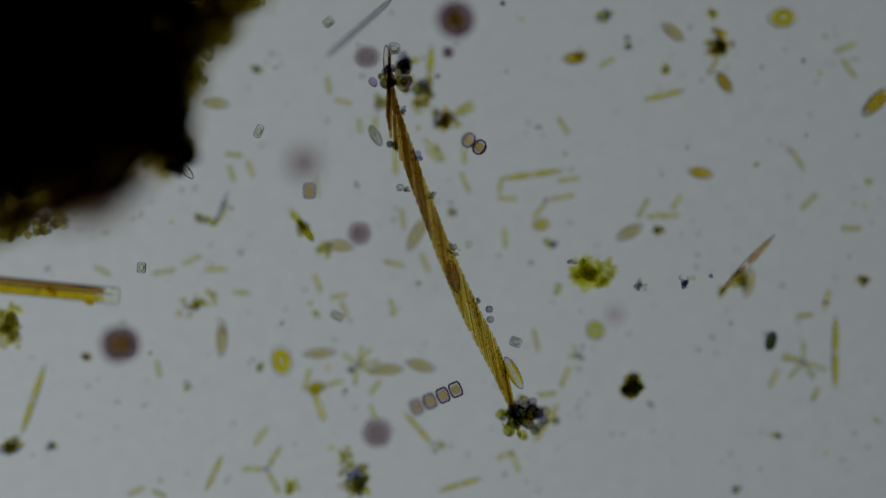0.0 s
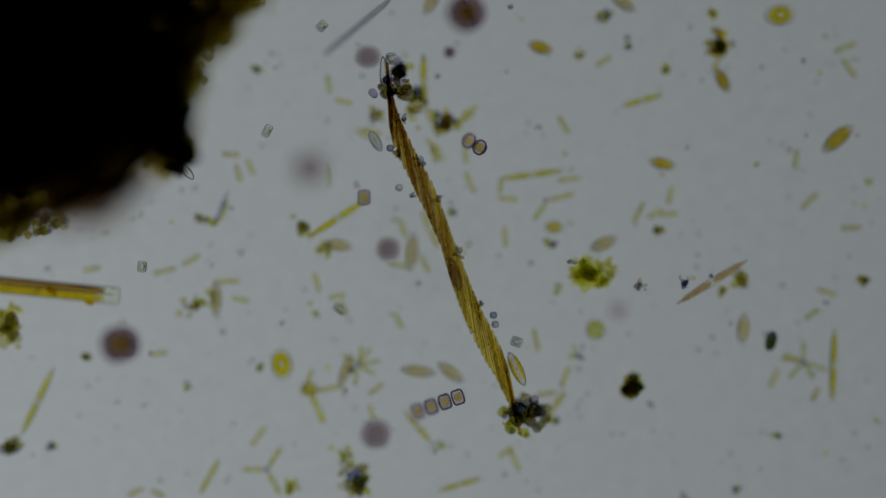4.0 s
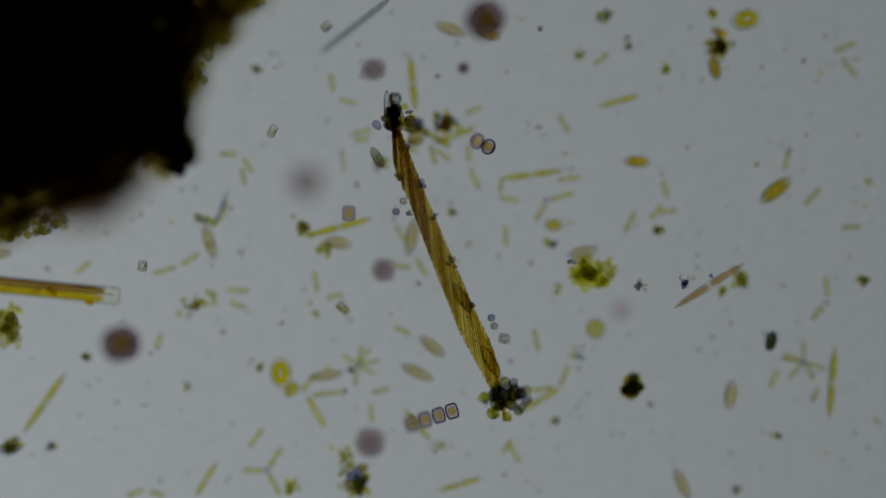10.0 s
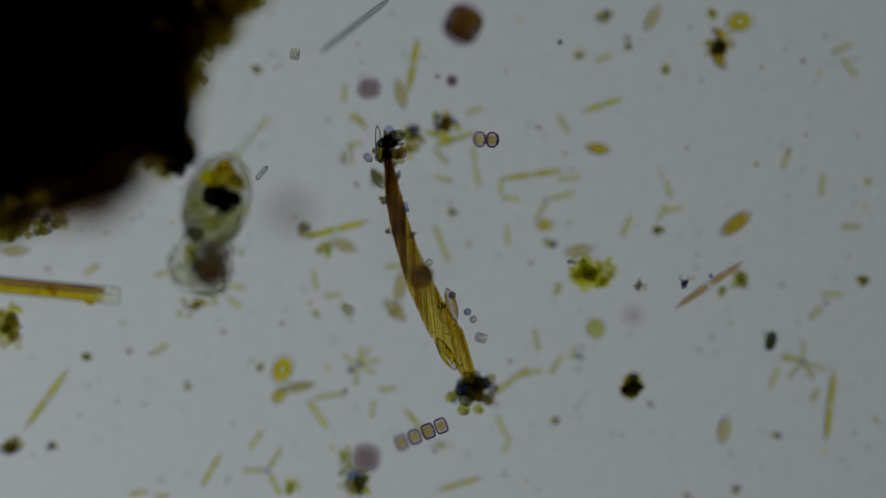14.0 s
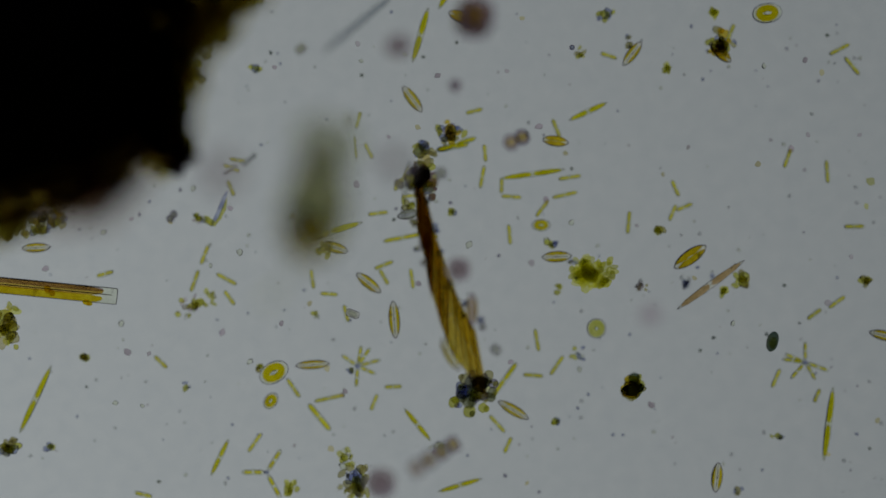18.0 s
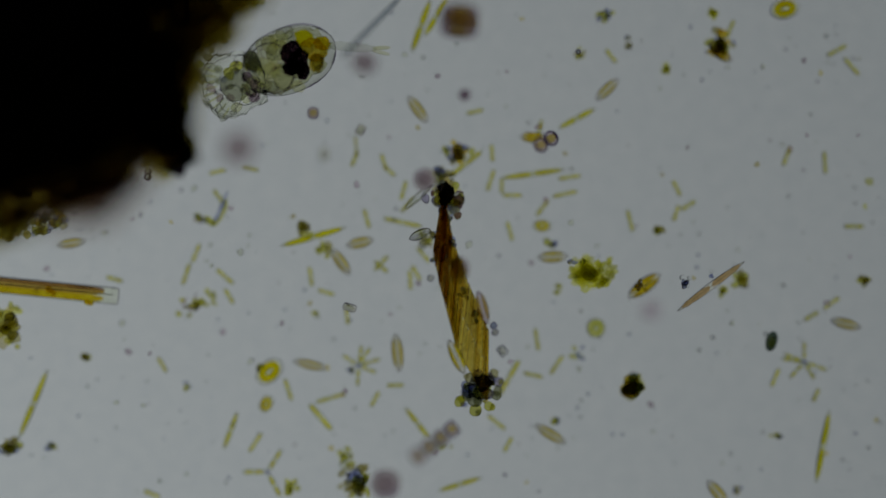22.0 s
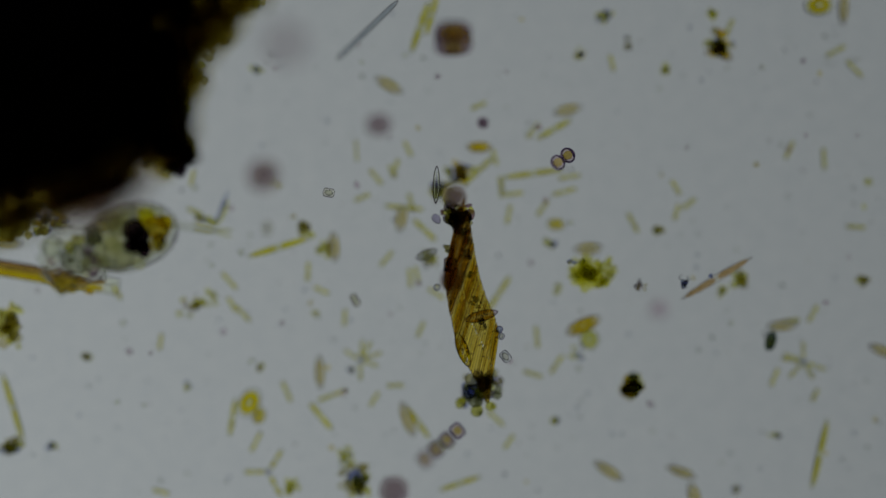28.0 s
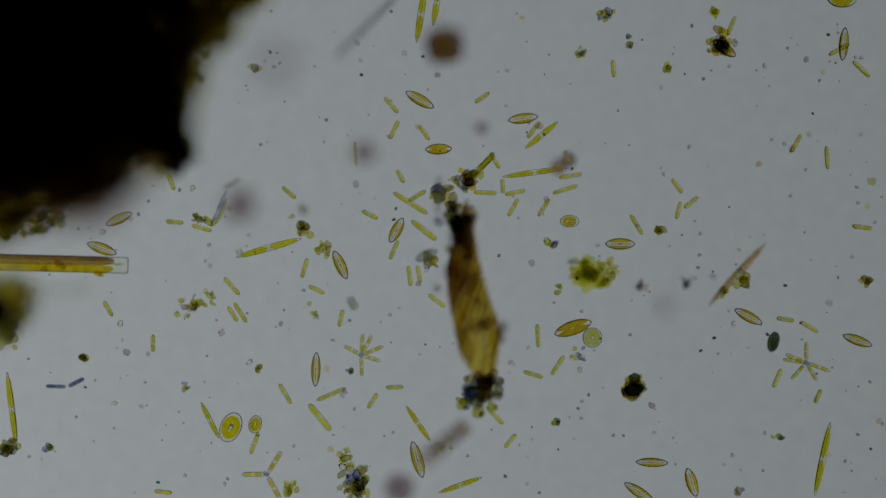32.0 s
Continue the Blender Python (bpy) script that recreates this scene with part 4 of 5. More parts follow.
moves(boat(380, 182, -5, 50, 18), (0, 380, 182, -5), (1.5, 362, 184, -3), (3, 330, 186, 0), (6, 270, 190, 0), (32, 250, 190, 0))
moves(boat(1115, 411, 28, 52, 20), (0, 1115, 411, 28), (3.5, 1072, 430, 25), (6, 1055, 438, 24), (9, 1033, 448, 15), (13, 1030, 443, 10), (16.5, 1000, 452, 5), (19, 980, 455, 2), (23, 978, 455, 3), (25.5, 1005, 448, 3), (28, 1042, 440, 5), (32, 1096, 432, 0))
moves(boat(1192, 56, -38, 48, 19), (0, 1192, 56, -38), (3.5, 1116, 14, -35), (6, 1070, -25, -30), (32, 1040, -60, -30))
moves(boat(777, 48, 60, 56, 19, label="boat-shaped diatom with a clear shell, gliding over the slide"), (0, 740, -60, 60), (4, 765, 0, 60), (6, 777, 48, 60), (7.5, 790, 48, 20), (9, 797, 47, -18), (10, 797, 51, -18), (11, 760, 70, 20), (13, 706, 168, 85), (14.5, 712, 165, 110), (16.5, 722, 165, 130), (19, 737, 190, 125), (21, 750, 207, 125), (23, 725, 176, 128), (25.5, 720, 170, 135), (28, 688, 150, 150), (29, 688, 150, 150), (30, 712, 161, 150), (32, 743, 178, 150))
moves(boat(1018, 102, 5, 44, 21, fill=M_AMBER, full=True, label="plump golden boat-shaped diatom on the slide"), (0, 1018, 102, 5), (3, 975, 90, -12), (6, 920, 70, -25), (9, 878, 60, -30), (12, 840, 48, -20), (13, 830, 44, -20), (19, 815, 30, -20), (23, 818, 40, -20), (32, 787, 86, -20))
moves(boat(1283, 145, -55, 46, 20, fill=M_AMBER, full=True), (0, 1283, 145, -55), (3.5, 1281, 142, -60), (6, 1272, 136, -72), (9, 1266, 120, -80), (11, 1266, 118, -75), (13, 1271, 105, -68), (19, 1275, 95, -40), (32, 1280, 88, -35))
moves(boat(1241, 306, -10, 46, 19, fill=M_AMBER, full=True), (0, 1241, 306, -10), (3.5, 1183, 292, -12), (6, 1145, 283, -12), (7.5, 1143, 289, -3), (9, 1140, 290, 0), (10, 1128, 286, -3), (13, 1076, 268, -10), (16.5, 1014, 254, -8), (19, 965, 247, -8), (21, 948, 240, -5), (23, 937, 250, -3), (25.5, 894, 256, 0), (28, 848, 260, 0), (32, 776, 265, 2))
moves(boat(1550, 182, 45, 68, 26, label="large olive-gold boat-shaped diatom gliding over the slide", fill=M_AMBER, full=True), (0, 1553, 180, 45), (3.5, 1493, 237, 42), (6, 1448, 277, 38), (9, 1390, 323, 38), (11, 1359, 351, 38), (13, 1323, 383, 38), (14.5, 1294, 402, 37), (16.5, 1252, 431, 36), (19, 1200, 470, 35), (21, 1160, 495, 35), (23, 1122, 518, 38), (25.5, 1077, 553, 34), (28, 1033, 577, 25), (30, 1020, 581, 20), (32, 1013, 580, 19))
moves(boat(1323, 510, 85, 52, 20), (0, 1326, 500, 80), (1, 1322, 520, 83), (3.5, 1318, 571, 85), (6, 1308, 628, 85), (9, 1296, 686, 83), (13, 1288, 742, 80), (16.5, 1270, 818, 83), (19, 1266, 858, 85), (21, 1260, 872, 105), (23, 1280, 872, 145), (25.5, 1262, 885, 125), (28, 1230, 880, 106), (32, 1222, 852, 108))
moves(boat(1152, 817, 0, 56, 16), (0, 1420, 960, 155), (22, 1330, 905, 158), (25.5, 1272, 862, 158), (28, 1207, 837, 160), (32, 1152, 817, 178))
moves(boat(1210, 862, -70, 58, 17), (0, 1230, 935, -75), (6, 1213, 884, -75), (9, 1210, 862, -70), (10, 1208, 858, -65), (13, 1219, 882, -62), (16, 1240, 930, -60), (32, 1260, 990, -60))
moves(boat(1108, 110, 48, 52, 18), (0, 1270, -110, 60), (11, 1205, -30, 60), (13, 1170, 10, 60), (16.5, 1130, 75, 55), (19, 1109, 110, 52), (21, 1085, 143, 58), (23, 1063, 171, 25), (25.5, 1024, 187, 18), (28, 1005, 194, 14), (32, 925, 211, 8))
moves(boat(737, 415, 62, 66, 20), (0, 737, 415, 62), (6, 725, 452, 88), (9, 723, 421, 85), (10, 728, 420, 80), (13, 716, 482, 75), (16.5, 698, 549, 85), (19, 698, 578, 97), (21, 701, 610, 96), (23, 705, 640, 96), (25.5, 709, 690, 100), (28, 721, 743, 110), (32, 739, 812, 106))
moves(boat(603, 435, -5, 48, 19), (0, 603, 435, -5), (6, 590, 432, -10), (9, 577, 427, -6), (10, 598, 430, -10), (13, 612, 432, -25), (16.5, 590, 438, -12), (19, 597, 437, -22), (21, 618, 433, 18), (23, 655, 427, 8), (25.5, 680, 415, 40), (28, 710, 387, 80), (32, 702, 408, 62))
moves(boat(1477, 570, -12, 54, 18), (0, 1720, 640, -15), (16.5, 1592, 598, -15), (19, 1546, 590, -12), (21, 1517, 579, -15), (23, 1477, 570, -12), (25.5, 1435, 568, 15), (28, 1386, 577, 5), (29, 1360, 574, -12), (30, 1346, 569, -20), (32, 1322, 560, -28))
moves(boat(1514, 602, -20, 54, 17), (0, 1760, 700, -20), (24, 1620, 640, -20), (28, 1565, 622, -22), (30, 1542, 612, -20), (32, 1514, 602, -20))
moves(boat(1490, 80, 85, 58, 17), (0, 1510, -250, 88), (25, 1498, -50, 88), (28, 1495, 14, 88), (32, 1490, 80, 85))
moves(boat(75, 437, 3, 50, 17), (0, -120, 460, 0), (11, 0, 447, 0), (13, 15, 445, 0), (19, 77, 437, 3), (21, 105, 433, 2), (23, 145, 426, 18), (28, 185, 405, 22), (32, 213, 388, 25))
moves(boat(183, 440, -18, 54, 19), (0, -150, 410, -10), (24, -60, 420, -10), (28, 10, 428, -10), (30, 95, 432, -15), (32, 183, 440, -20))

# ---- oval diatoms ----
moves(oval(497, 640, 100, 54, 36), (0, 497, 640, 100), (6, 498, 647, 100), (9, 503, 655, 98), (10, 496, 661, 95), (13, 500, 655, 75), (16.5, 490, 657, 45), (19, 482, 660, 25), (21, 477, 657, 38), (23, 475, 662, 48), (25.5, 462, 680, 55), (28, 440, 714, 62), (32, 410, 755, 65))
moves(oval(517, 690, 60, 31, 22), (0, 558, 688, 20), (6, 535, 690, 20), (9, 517, 690, 40), (10, 515, 690, 45), (13, 498, 698, 60), (19, 478, 710, 55), (21, 474, 712, 60), (23, 467, 720, 70), (28, 457, 737, 75), (32, 453, 750, 78))
moves(oval(1387, 30, 5, 52, 34), (0, 1387, 30, 5), (6, 1370, 25, 5), (9, 1327, 29, 18), (10, 1322, 33, 15), (13, 1308, 38, 10), (16.5, 1335, 30, 8), (19, 1368, 21, 8), (21, 1380, 17, 15), (23, 1402, 14, 8), (28, 1452, 8, 5), (32, 1487, -2, 0))
moves(oval(960, 398, 0, 33, 20), (0, 958, 398, 10), (6, 985, 403, 0), (9, 983, 399, 0), (13, 968, 398, 0), (19, 957, 399, 0), (23, 962, 400, -5), (28, 985, 397, -5), (32, 1007, 392, 0))
moves(oval(1055, 585, 90, 34, 33, label="round golden-green disc diatom with a thin rim", fill=M_OLIVE), (0, 1055, 585, 90), (23, 1055, 581, 90), (25.5, 1052, 585, 90), (28, 1044, 602, 90), (32, 1047, 597, 90))

# ---- long needles and the big bar ----
ends(needle(885, 316, 1000, 300, 9), (0, 885, 317, 998, 301), (10, 885, 317, 998, 301), (32, 888, 314, 1003, 298))
moves(needle(485, 440, 600, 405, 11), (0, 533, 398, 128, 0.014, 50), (1, 537, 395, 120, 0.014, 48), (1.5, 545, 388, 100, 0.014, 45), (2.5, 572, 378, 52, 0.012, 30), (3.5, 592, 382, 38, 0.008, 10), (6, 605, 400, 15, 0.006, 0), (10, 600, 402, 15, 0.006, 0), (13, 596, 405, 14, 0.006, 0),
      (19, 578, 412, 16, 0.006, 0), (21, 562, 417, 16, 0.006, 0), (23, 545, 422, 16, 0.006, 0), (28, 492, 438, 17, 0.006, 0), (32, 477, 439, 16, 0.006, 0))
ends(needle(1195, 545, 1320, 468, 12.5, 0.0125, label="long tan-brown spindle diatom on the slide", wall=M_SILICA_TAN, fill=M_TAN, p=1.9), (0, 1268, 528, 1378, 410), (1, 1262, 520, 1370, 418), (2, 1230, 510, 1352, 440), (3, 1205, 528, 1332, 450), (6, 1197, 545, 1320, 468), (10, 1194, 546, 1319, 466), (19, 1197, 548, 1317, 460), (23, 1203, 550, 1318, 465), (25.5, 1208, 538, 1325, 460), (28, 1208, 530, 1332, 456), (29.5, 1220, 535, 1338, 448), (32, 1248, 545, 1356, 427))
ends(needle(1481, 558, 1480, 690, 11), (0, 1481, 558, 1480, 690), (3.5, 1479, 580, 1475, 712), (6, 1479, 584, 1474, 716), (9, 1480, 604, 1470, 736), (11, 1480, 622, 1468, 752), (13, 1480, 645, 1465, 774), (16.5, 1475, 675, 1460, 803), (19, 1472, 695, 1453, 824), (21, 1470, 720, 1445, 848), (23, 1468, 730, 1445, 859), (28, 1468, 740, 1438, 869), (32, 1467, 742, 1438, 880))
ends(needle(1140, 176, 1213, 160, 9), (0, 1140, 176, 1213, 160), (6, 1085, 190, 1158, 167), (9, 1065, 188, 1140, 168), (13, 1040, 193, 1111, 171), (16.5, 1015, 208, 1085, 180), (19, 1001, 217, 1068, 184), (21, 992, 223, 1058, 190), (23, 985, 231, 1048, 195), (25.5, 967, 240, 1032, 202), (28, 948, 247, 1014, 210), (32, 924, 268, 991, 213))
ends(needle(765, 80, 755, 180, 11), (0, 764, 80, 756, 178), (3, 757, 92, 752, 188), (6, 733, 103, 742, 198), (9, 724, 103, 738, 198), (11, 730, 90, 730, 190), (13, 737, 73, 722, 178), (16.5, 752, 30, 727, 130), (19, 761, 5, 729, 105), (23, 763, -5, 727, 96), (28, 760, -2, 726, 96), (32, 753, -25, 737, 80))
ends(needle(790, 0, 750, 70, 10), (0, 860, -120, 820, -50), (14, 850, -110, 800, -30), (21, 795, -10, 755, 60), (23, 790, 0, 750, 62), (28, 776, -20, 752, 70), (32, 780, -35, 766, 50))
moves(needle(575, 100, 692, -6, 8.5, 0.034, "clear grey glassy needle floating above the slide", M_GREY_GLASS, M_SILICA, 8), (0, 636, 48, 42.5), (13, 627.5, 44.5, 38.9), (19, 638.5, 43.5, 41.4), (23, 659.5, 49, 47.4), (24.3, 646, 50, 44.5), (28, 650, 52, 45.0), (32, 647.5, 50, 46.2), z=0.034, tilt=18)
ends(needle(35, 770, 78, 645, 10), (0, 35, 772, 78, 645), (3, 35, 772, 88, 650), (6, 36, 772, 104, 655), (10, 36, 772, 118, 655), (13, 37, 766, 124, 648), (16.5, 35, 770, 108, 645), (19, 33, 772, 91, 640), (21, 33, 775, 93, 655), (23, 32, 778, 67, 652), (25.5, 34, 780, 35, 655), (28, 38, 780, 2, 664), (32, 33, 790, 16, 656))
ends(needle(362, 872, 393, 808, 8), (0, 362, 872, 393, 806), (10, 345, 880, 382, 820), (13, 350, 872, 388, 808), (16.5, 365, 850, 400, 785), (19, 378, 836, 410, 766), (21, 387, 812, 417, 740), (23, 397, 793, 424, 712), (28, 404, 778, 416, 702), (30, 400, 785, 382, 705), (32, 395, 785, 352, 700))
ends(needle(715, 730, 765, 785, 8), (0, 715, 730, 765, 788), (10, 712, 722, 765, 785), (21, 713, 718, 765, 783), (32, 714, 710, 766, 786))
ends(needle(775, 870, 853, 848, 8), (0, 775, 871, 853, 848), (21, 775, 870, 853, 846), (32, 772, 872, 856, 842))
bar = thing("bar_diatom", "thick green and brown bar-shaped diatom lying on the slide", "diatom", 60, 512, 0.008, -5.6)
part("frustule", shape("bar", 330 * STEP, 28 * STEP, 22 * STEP, 400, 0.15, 3.5, rings=40, seg=18), M_SILICA_GREEN, bar)
for k, (y, w, m) in enumerate(((-6.5, 12, M_AMBER), (5, 14, M_RIBBON_DARK), (9, 8, M_BARREL))):
    part("chloroplast", shape("chloroplast", 304 * STEP, w * STEP, 8 * STEP, 10, 0.5, 2.2, rings=30, seg=8, rough=0.05, grain=9, seed=k), m, bar, pose(-12 * STEP, y * STEP, (k - 1) * 3 * STEP))
part("margin", outline(330 * STEP, 28 * STEP, 400, 0.15, 0.8 * STEP, 40), M_RIM, bar)
for x, y, d in ((112, -15, 13), (118, -17, 10), (42, 1, 14), (50, -4, 12)):
    part("granule", shape("bar_granule", d * STEP, d * 0.8 * STEP, d * 0.7 * STEP, rings=10, seg=10, rough=0.25, seed=d), M_AMBER, bar, pose(x * STEP, y * STEP, 4 * STEP, 0, 0, x * 3))
part("girdle_line", shape("girdle", 318 * STEP, 1.8 * STEP, 2 * STEP, 20, 0.5, 2, rings=16, seg=6), M_RIM, bar, pose(0, 2 * STEP, 11 * STEP))


def bar_row(t, u, v, a):
    return (t, u - 165 * math.cos(radians(a)), v + 165 * math.sin(radians(a)), a)


moves(bar, bar_row(0, 208, 525, -5.6), bar_row(26, 208, 525, -5.6), bar_row(27.5, 208, 502, -7), bar_row(28.5, 207, 518, -12), bar_row(29, 213, 536, -13), bar_row(29.8, 212, 545, -12.5), bar_row(30, 211, 544, -11.5), bar_row(30.2, 214, 531, -7.5), bar_row(30.5, 219, 504, -5.5),
      bar_row(31, 224, 497, -6.4), bar_row(31.5, 223, 486, -5.2), bar_row(31.8, 229, 475, -3), bar_row(32, 229, 470, -1.5))

# ---- shells and grains that ride on the ribbon ----
moves(boat(803, 490, -75, 60, 20, 0.024, "dark brown boat-shaped diatom riding on the ribbon", M_CHAIN, M_GOLD), (0, 803, 490, -75), (3, 804, 487, -75), (5.5, 806, 482, -60), (7.5, 818, 490, -40), (9, 840, 513, -38), (10, 818, 528, -58), (13, 797, 528, -72), (14, 799, 540, -75), (17, 823, 552, -88), (19, 845, 545, -92), (22, 854, 545, -75), (23.5, 856, 550, -35), (25, 855, 552, 10), (28, 852, 560, 15), (32, 852, 575, 20))
moves(boat(910, 660, -62, 64, 21, 0.022, "clear-shelled golden boat diatom riding on the ribbon", M_SILICA_TAN, M_STRAW), (0, 909, 661, -62), (6, 916, 652, -65), (9, 909, 649, -65), (10, 868, 640, -60), (11, 845, 635, -60), (13, 797, 622, -58), (14, 790, 628, -58), (17, 793, 632, -60), (19, 802, 622, -62), (22, 808, 632, -65), (25, 818, 625, -68), (28, 819, 620, -70), (32, 824, 612, -74))
moves(boat(683, 100, -85, 66, 12, 0.02, "empty clear shell at the ribbon's tip", M_SILICA, M_SILICA_GREEN), (0, 684, 112, -88), (6, 677, 152, -89), (9, 686, 188, -88), (11, 683, 202, -88), (13, 673, 242, -88), (14, 670, 255, -85), (17, 715, 310, -80), (19, 724, 326, -125), (22, 742, 347, -138), (23, 736, 343, -170), (23.5, 750, 338, -145), (25, 769, 322, -95), (28, 772, 327, -92), (32, 776, 345, -92))
moves(boat(668, 275, -60, 40, 17, 0.013, "empty clear shell caught beside the ribbon", M_SILICA, M_SILICA_GREEN), (0, 664, 240, -60), (6, 664, 258, -60), (9, 668, 275, -60), (13, 664, 300, -60), (17, 707, 370, -20), (19, 735, 387, 30), (22, 743, 415, 25), (25, 747, 440, 20), (30, 757, 452, 25), (32, 755, 452, 25))
ride(clump(905, 735, 50, 44, 24, 84, (M_OLIVE, M_DARK, M_JELLY), "olive jelly and grains at the ribbon's end", 0.01, 18, (7, 14)), 0.965, -2, 0.012)
ride(clump(700, 160, 48, 72, 24, 83, (M_MAROON, M_DARK, M_OLIVE, M_GRAPE), "dark brown lumps at the ribbon's tip", 0.014, 14, (11, 22), rough=0.2), 0.09, -7, 0.014)
for s, off, d, n, sd in ((0.16, -15, 22, 8, 71), (0.28, -14, 20, 7, 72), (0.38, -15, 18, 6, 73), (0.52, -16, 26, 9, 74), (0.66, -20, 14, 5, 75), (0.24, 17, 14, 5, 76), (0.35, 20, 12, 4, 77)):
    ride(clump(700, 300, d, d, n, sd, (M_BLUE, M_DARK, M_SILICA), "small blue-grey grains stuck to the ribbon", 0.02, 8, (5, 11)), s, off, 0.016)
moves(drum(697, 85, 0, 22, 20, 0.021, M_SILICA, "round clear empty shell stuck to the clump at the ribbon's tip"), (0, 697, 85, 0), (6, 692, 125, 0), (9, 702, 168, 0), (11, 697, 180, 0), (14, 704, 240, 20), (17, 768, 300, 60), (19, 788, 312, 80), (22, 812, 352, 90), (25, 820, 375, 100), (30, 827, 388, 110), (32, 828, 391, 110))
for k, (a, b, c, d, e) in enumerate((((866, 548), (878, 565), (826, 552), (858, 570), (877, 578)),
                                     ((868, 566), (882, 580), (837, 565), (860, 582), (880, 590)), ((690, 255), (690, 335), (783, 512), (826, 540), (845, 560)), ((708, 332), (705, 335), (760, 465), (750, 465), (766, 500)))):
    moves(drum(a[0], a[1], 30 * k, 12, 11, 0.02, M_SILICA if k % 2 else M_BLUE, "tiny clear bead beside the ribbon"), (0, *a, 0), (9, *b, 0), (13, *c, 20), (19, *d, 40), (23, *e, 50), (32, e[0] + 8, e[1] + 10, 60))

# ---- star colonies ----
moves(star(635, 645, (141, 76, 52, 12, -27, -98), 36), (0, 632, 648, 0), (21, 634, 648, 5), (32, 640, 628, 10))
star(1424, 641, (90, 158, 172, -20, -60, -132), 38)
moves(star(472, 838, (180, 58, -62), 46, 8, label="three rod diatoms joined at a dark grain"), (0, 471, 832, 0), (32, 474, 838, 0))
ends(rod(885, 318, 888, 345), (0, 887, 318, 884, 340), (32, 888, 310, 890, 350))

# ---- small rods ----
ends(rod(578, 135, 583, 165), (0, 578, 135, 583, 165), (10, 585, 132, 588, 160), (19, 640, 215, 630, 245), (21, 622, 280, 632, 250), (32, 640, 373, 670, 388))
ends(rod(592, 176, 622, 183), (0, 592, 176, 622, 183), (10, 600, 176, 630, 182), (21, 668, 275, 676, 300), (32, 740, 220, 762, 252))
ends(rod(398, 272, 428, 276), (0, 398, 272, 428, 276), (10, 388, 272, 416, 273), (32, 505, 335, 520, 348))
ends(rod(404, 293, 413, 320), (0, 404, 293, 413, 320), (10, 427, 300, 432, 325), (32, 295, 392, 328, 395))
ends(rod(437, 285, 447, 313), (0, 437, 285, 447, 313), (10, 430, 280, 446, 306), (32, 310, 335, 300, 310))
ends(rod(812, 205, 840, 189), (0, 812, 205, 840, 189), (10, 820, 202, 856, 187), (21, 818, 203, 862, 193), (32, 833, 188, 873, 160))
ends(rod(821, 262, 822, 290), (0, 821, 262, 822, 290), (10, 829, 254, 830, 288), (13, 832, 255, 838, 290), (21, 868, 252, 870, 290), (32, 866, 268, 886, 303))
ends(rod(880, 350, 917, 353), (0, 880, 350, 917, 353), (10, 883, 350, 920, 355), (21, 888, 346, 924, 347), (32, 893, 345, 929, 338))
ends(rod(893, 404, 895, 440), (0, 893, 404, 895, 440), (10, 895, 400, 896, 436), (21, 900, 394, 905, 430), (28, 897, 397, 904, 362), (32, 898, 385, 918, 350))
ends(rod(944, 387, 966, 359), (0, 944, 387, 966, 359), (10, 947, 391, 967, 360), (21, 949, 382, 971, 354), (32, 950, 386, 973, 350))
ends(rod(975, 353, 1017, 345), (0, 975, 353, 1017, 345), (10, 976, 353, 1013, 342), (21, 982, 348, 1018, 340), (32, 980, 342, 1018, 330))
ends(rod(988, 320, 1026, 315), (0, 988, 320, 1026, 315), (32, 990, 315, 1027, 309))
ends(rod(988, 207, 1008, 238), (0, 988, 207, 1008, 238), (13, 990, 203, 1008, 234), (16.5, 985, 212, 1000, 240), (25, 950, 220, 938, 240), (32, 952, 220, 935, 242))
ends(rod(1063, 116, 1088, 103), (0, 1063, 116, 1088, 103), (10, 1056, 110, 1073, 97), (21, 1074, 92, 1088, 106), (32, 1083, 110, 1085, 136))
ends(rod(1130, 386, 1148, 352), (0, 1130, 386, 1148, 352), (10, 1107, 411, 1125, 375), (13, 1102, 417, 1117, 385), (21, 1118, 410, 1111, 372), (32, 1136, 416, 1114, 380))
ends(rod(1190, 371, 1207, 345), (0, 1190, 371, 1207, 345), (10, 1182, 352, 1175, 318), (21, 1206, 350, 1190, 317), (32, 1208, 346, 1185, 314))
ends(rod(1147, 384, 1175, 380), (0, 1147, 384, 1175, 380), (10, 1154, 386, 1172, 364), (21, 1190, 395, 1203, 360), (32, 1194, 392, 1204, 354))
ends(rod(1172, 384, 1204, 380), (0, 1172, 384, 1204, 380), (10, 1165, 376, 1202, 372), (21, 1200, 375, 1236, 354), (32, 1206, 371, 1236, 347))
ends(rod(1404, 267, 1423, 296), (0, 1404, 267, 1423, 296), (6, 1410, 298, 1402, 265), (10, 1390, 301, 1398, 264), (21, 1386, 296, 1399, 261), (32, 1396, 273, 1416, 237))
ends(rod(1419, 371, 1449, 342), (0, 1419, 371, 1449, 342), (10, 1427, 363, 1454, 332), (13, 1450, 352, 1459, 315), (19, 1464, 320, 1461, 278), (21, 1462, 315, 1459, 266), (32, 1462, 306, 1459, 254))
ends(rod(1494, 104, 1516, 136), (0, 1494, 104, 1516, 136), (21, 1494, 102, 1521, 133), (32, 1506, 110, 1536, 138))
ends(rod(1491, 405, 1526, 404), (0, 1491, 405, 1526, 404), (21, 1493, 401, 1530, 401), (32, 1504, 400, 1541, 405))
ends(rod(1480, 91, 1516, 76), (0, 1480, 91, 1516, 76), (10, 1479, 90, 1516, 75), (21, 1464, 99, 1499, 80), (32, 1464, 99, 1499, 80))
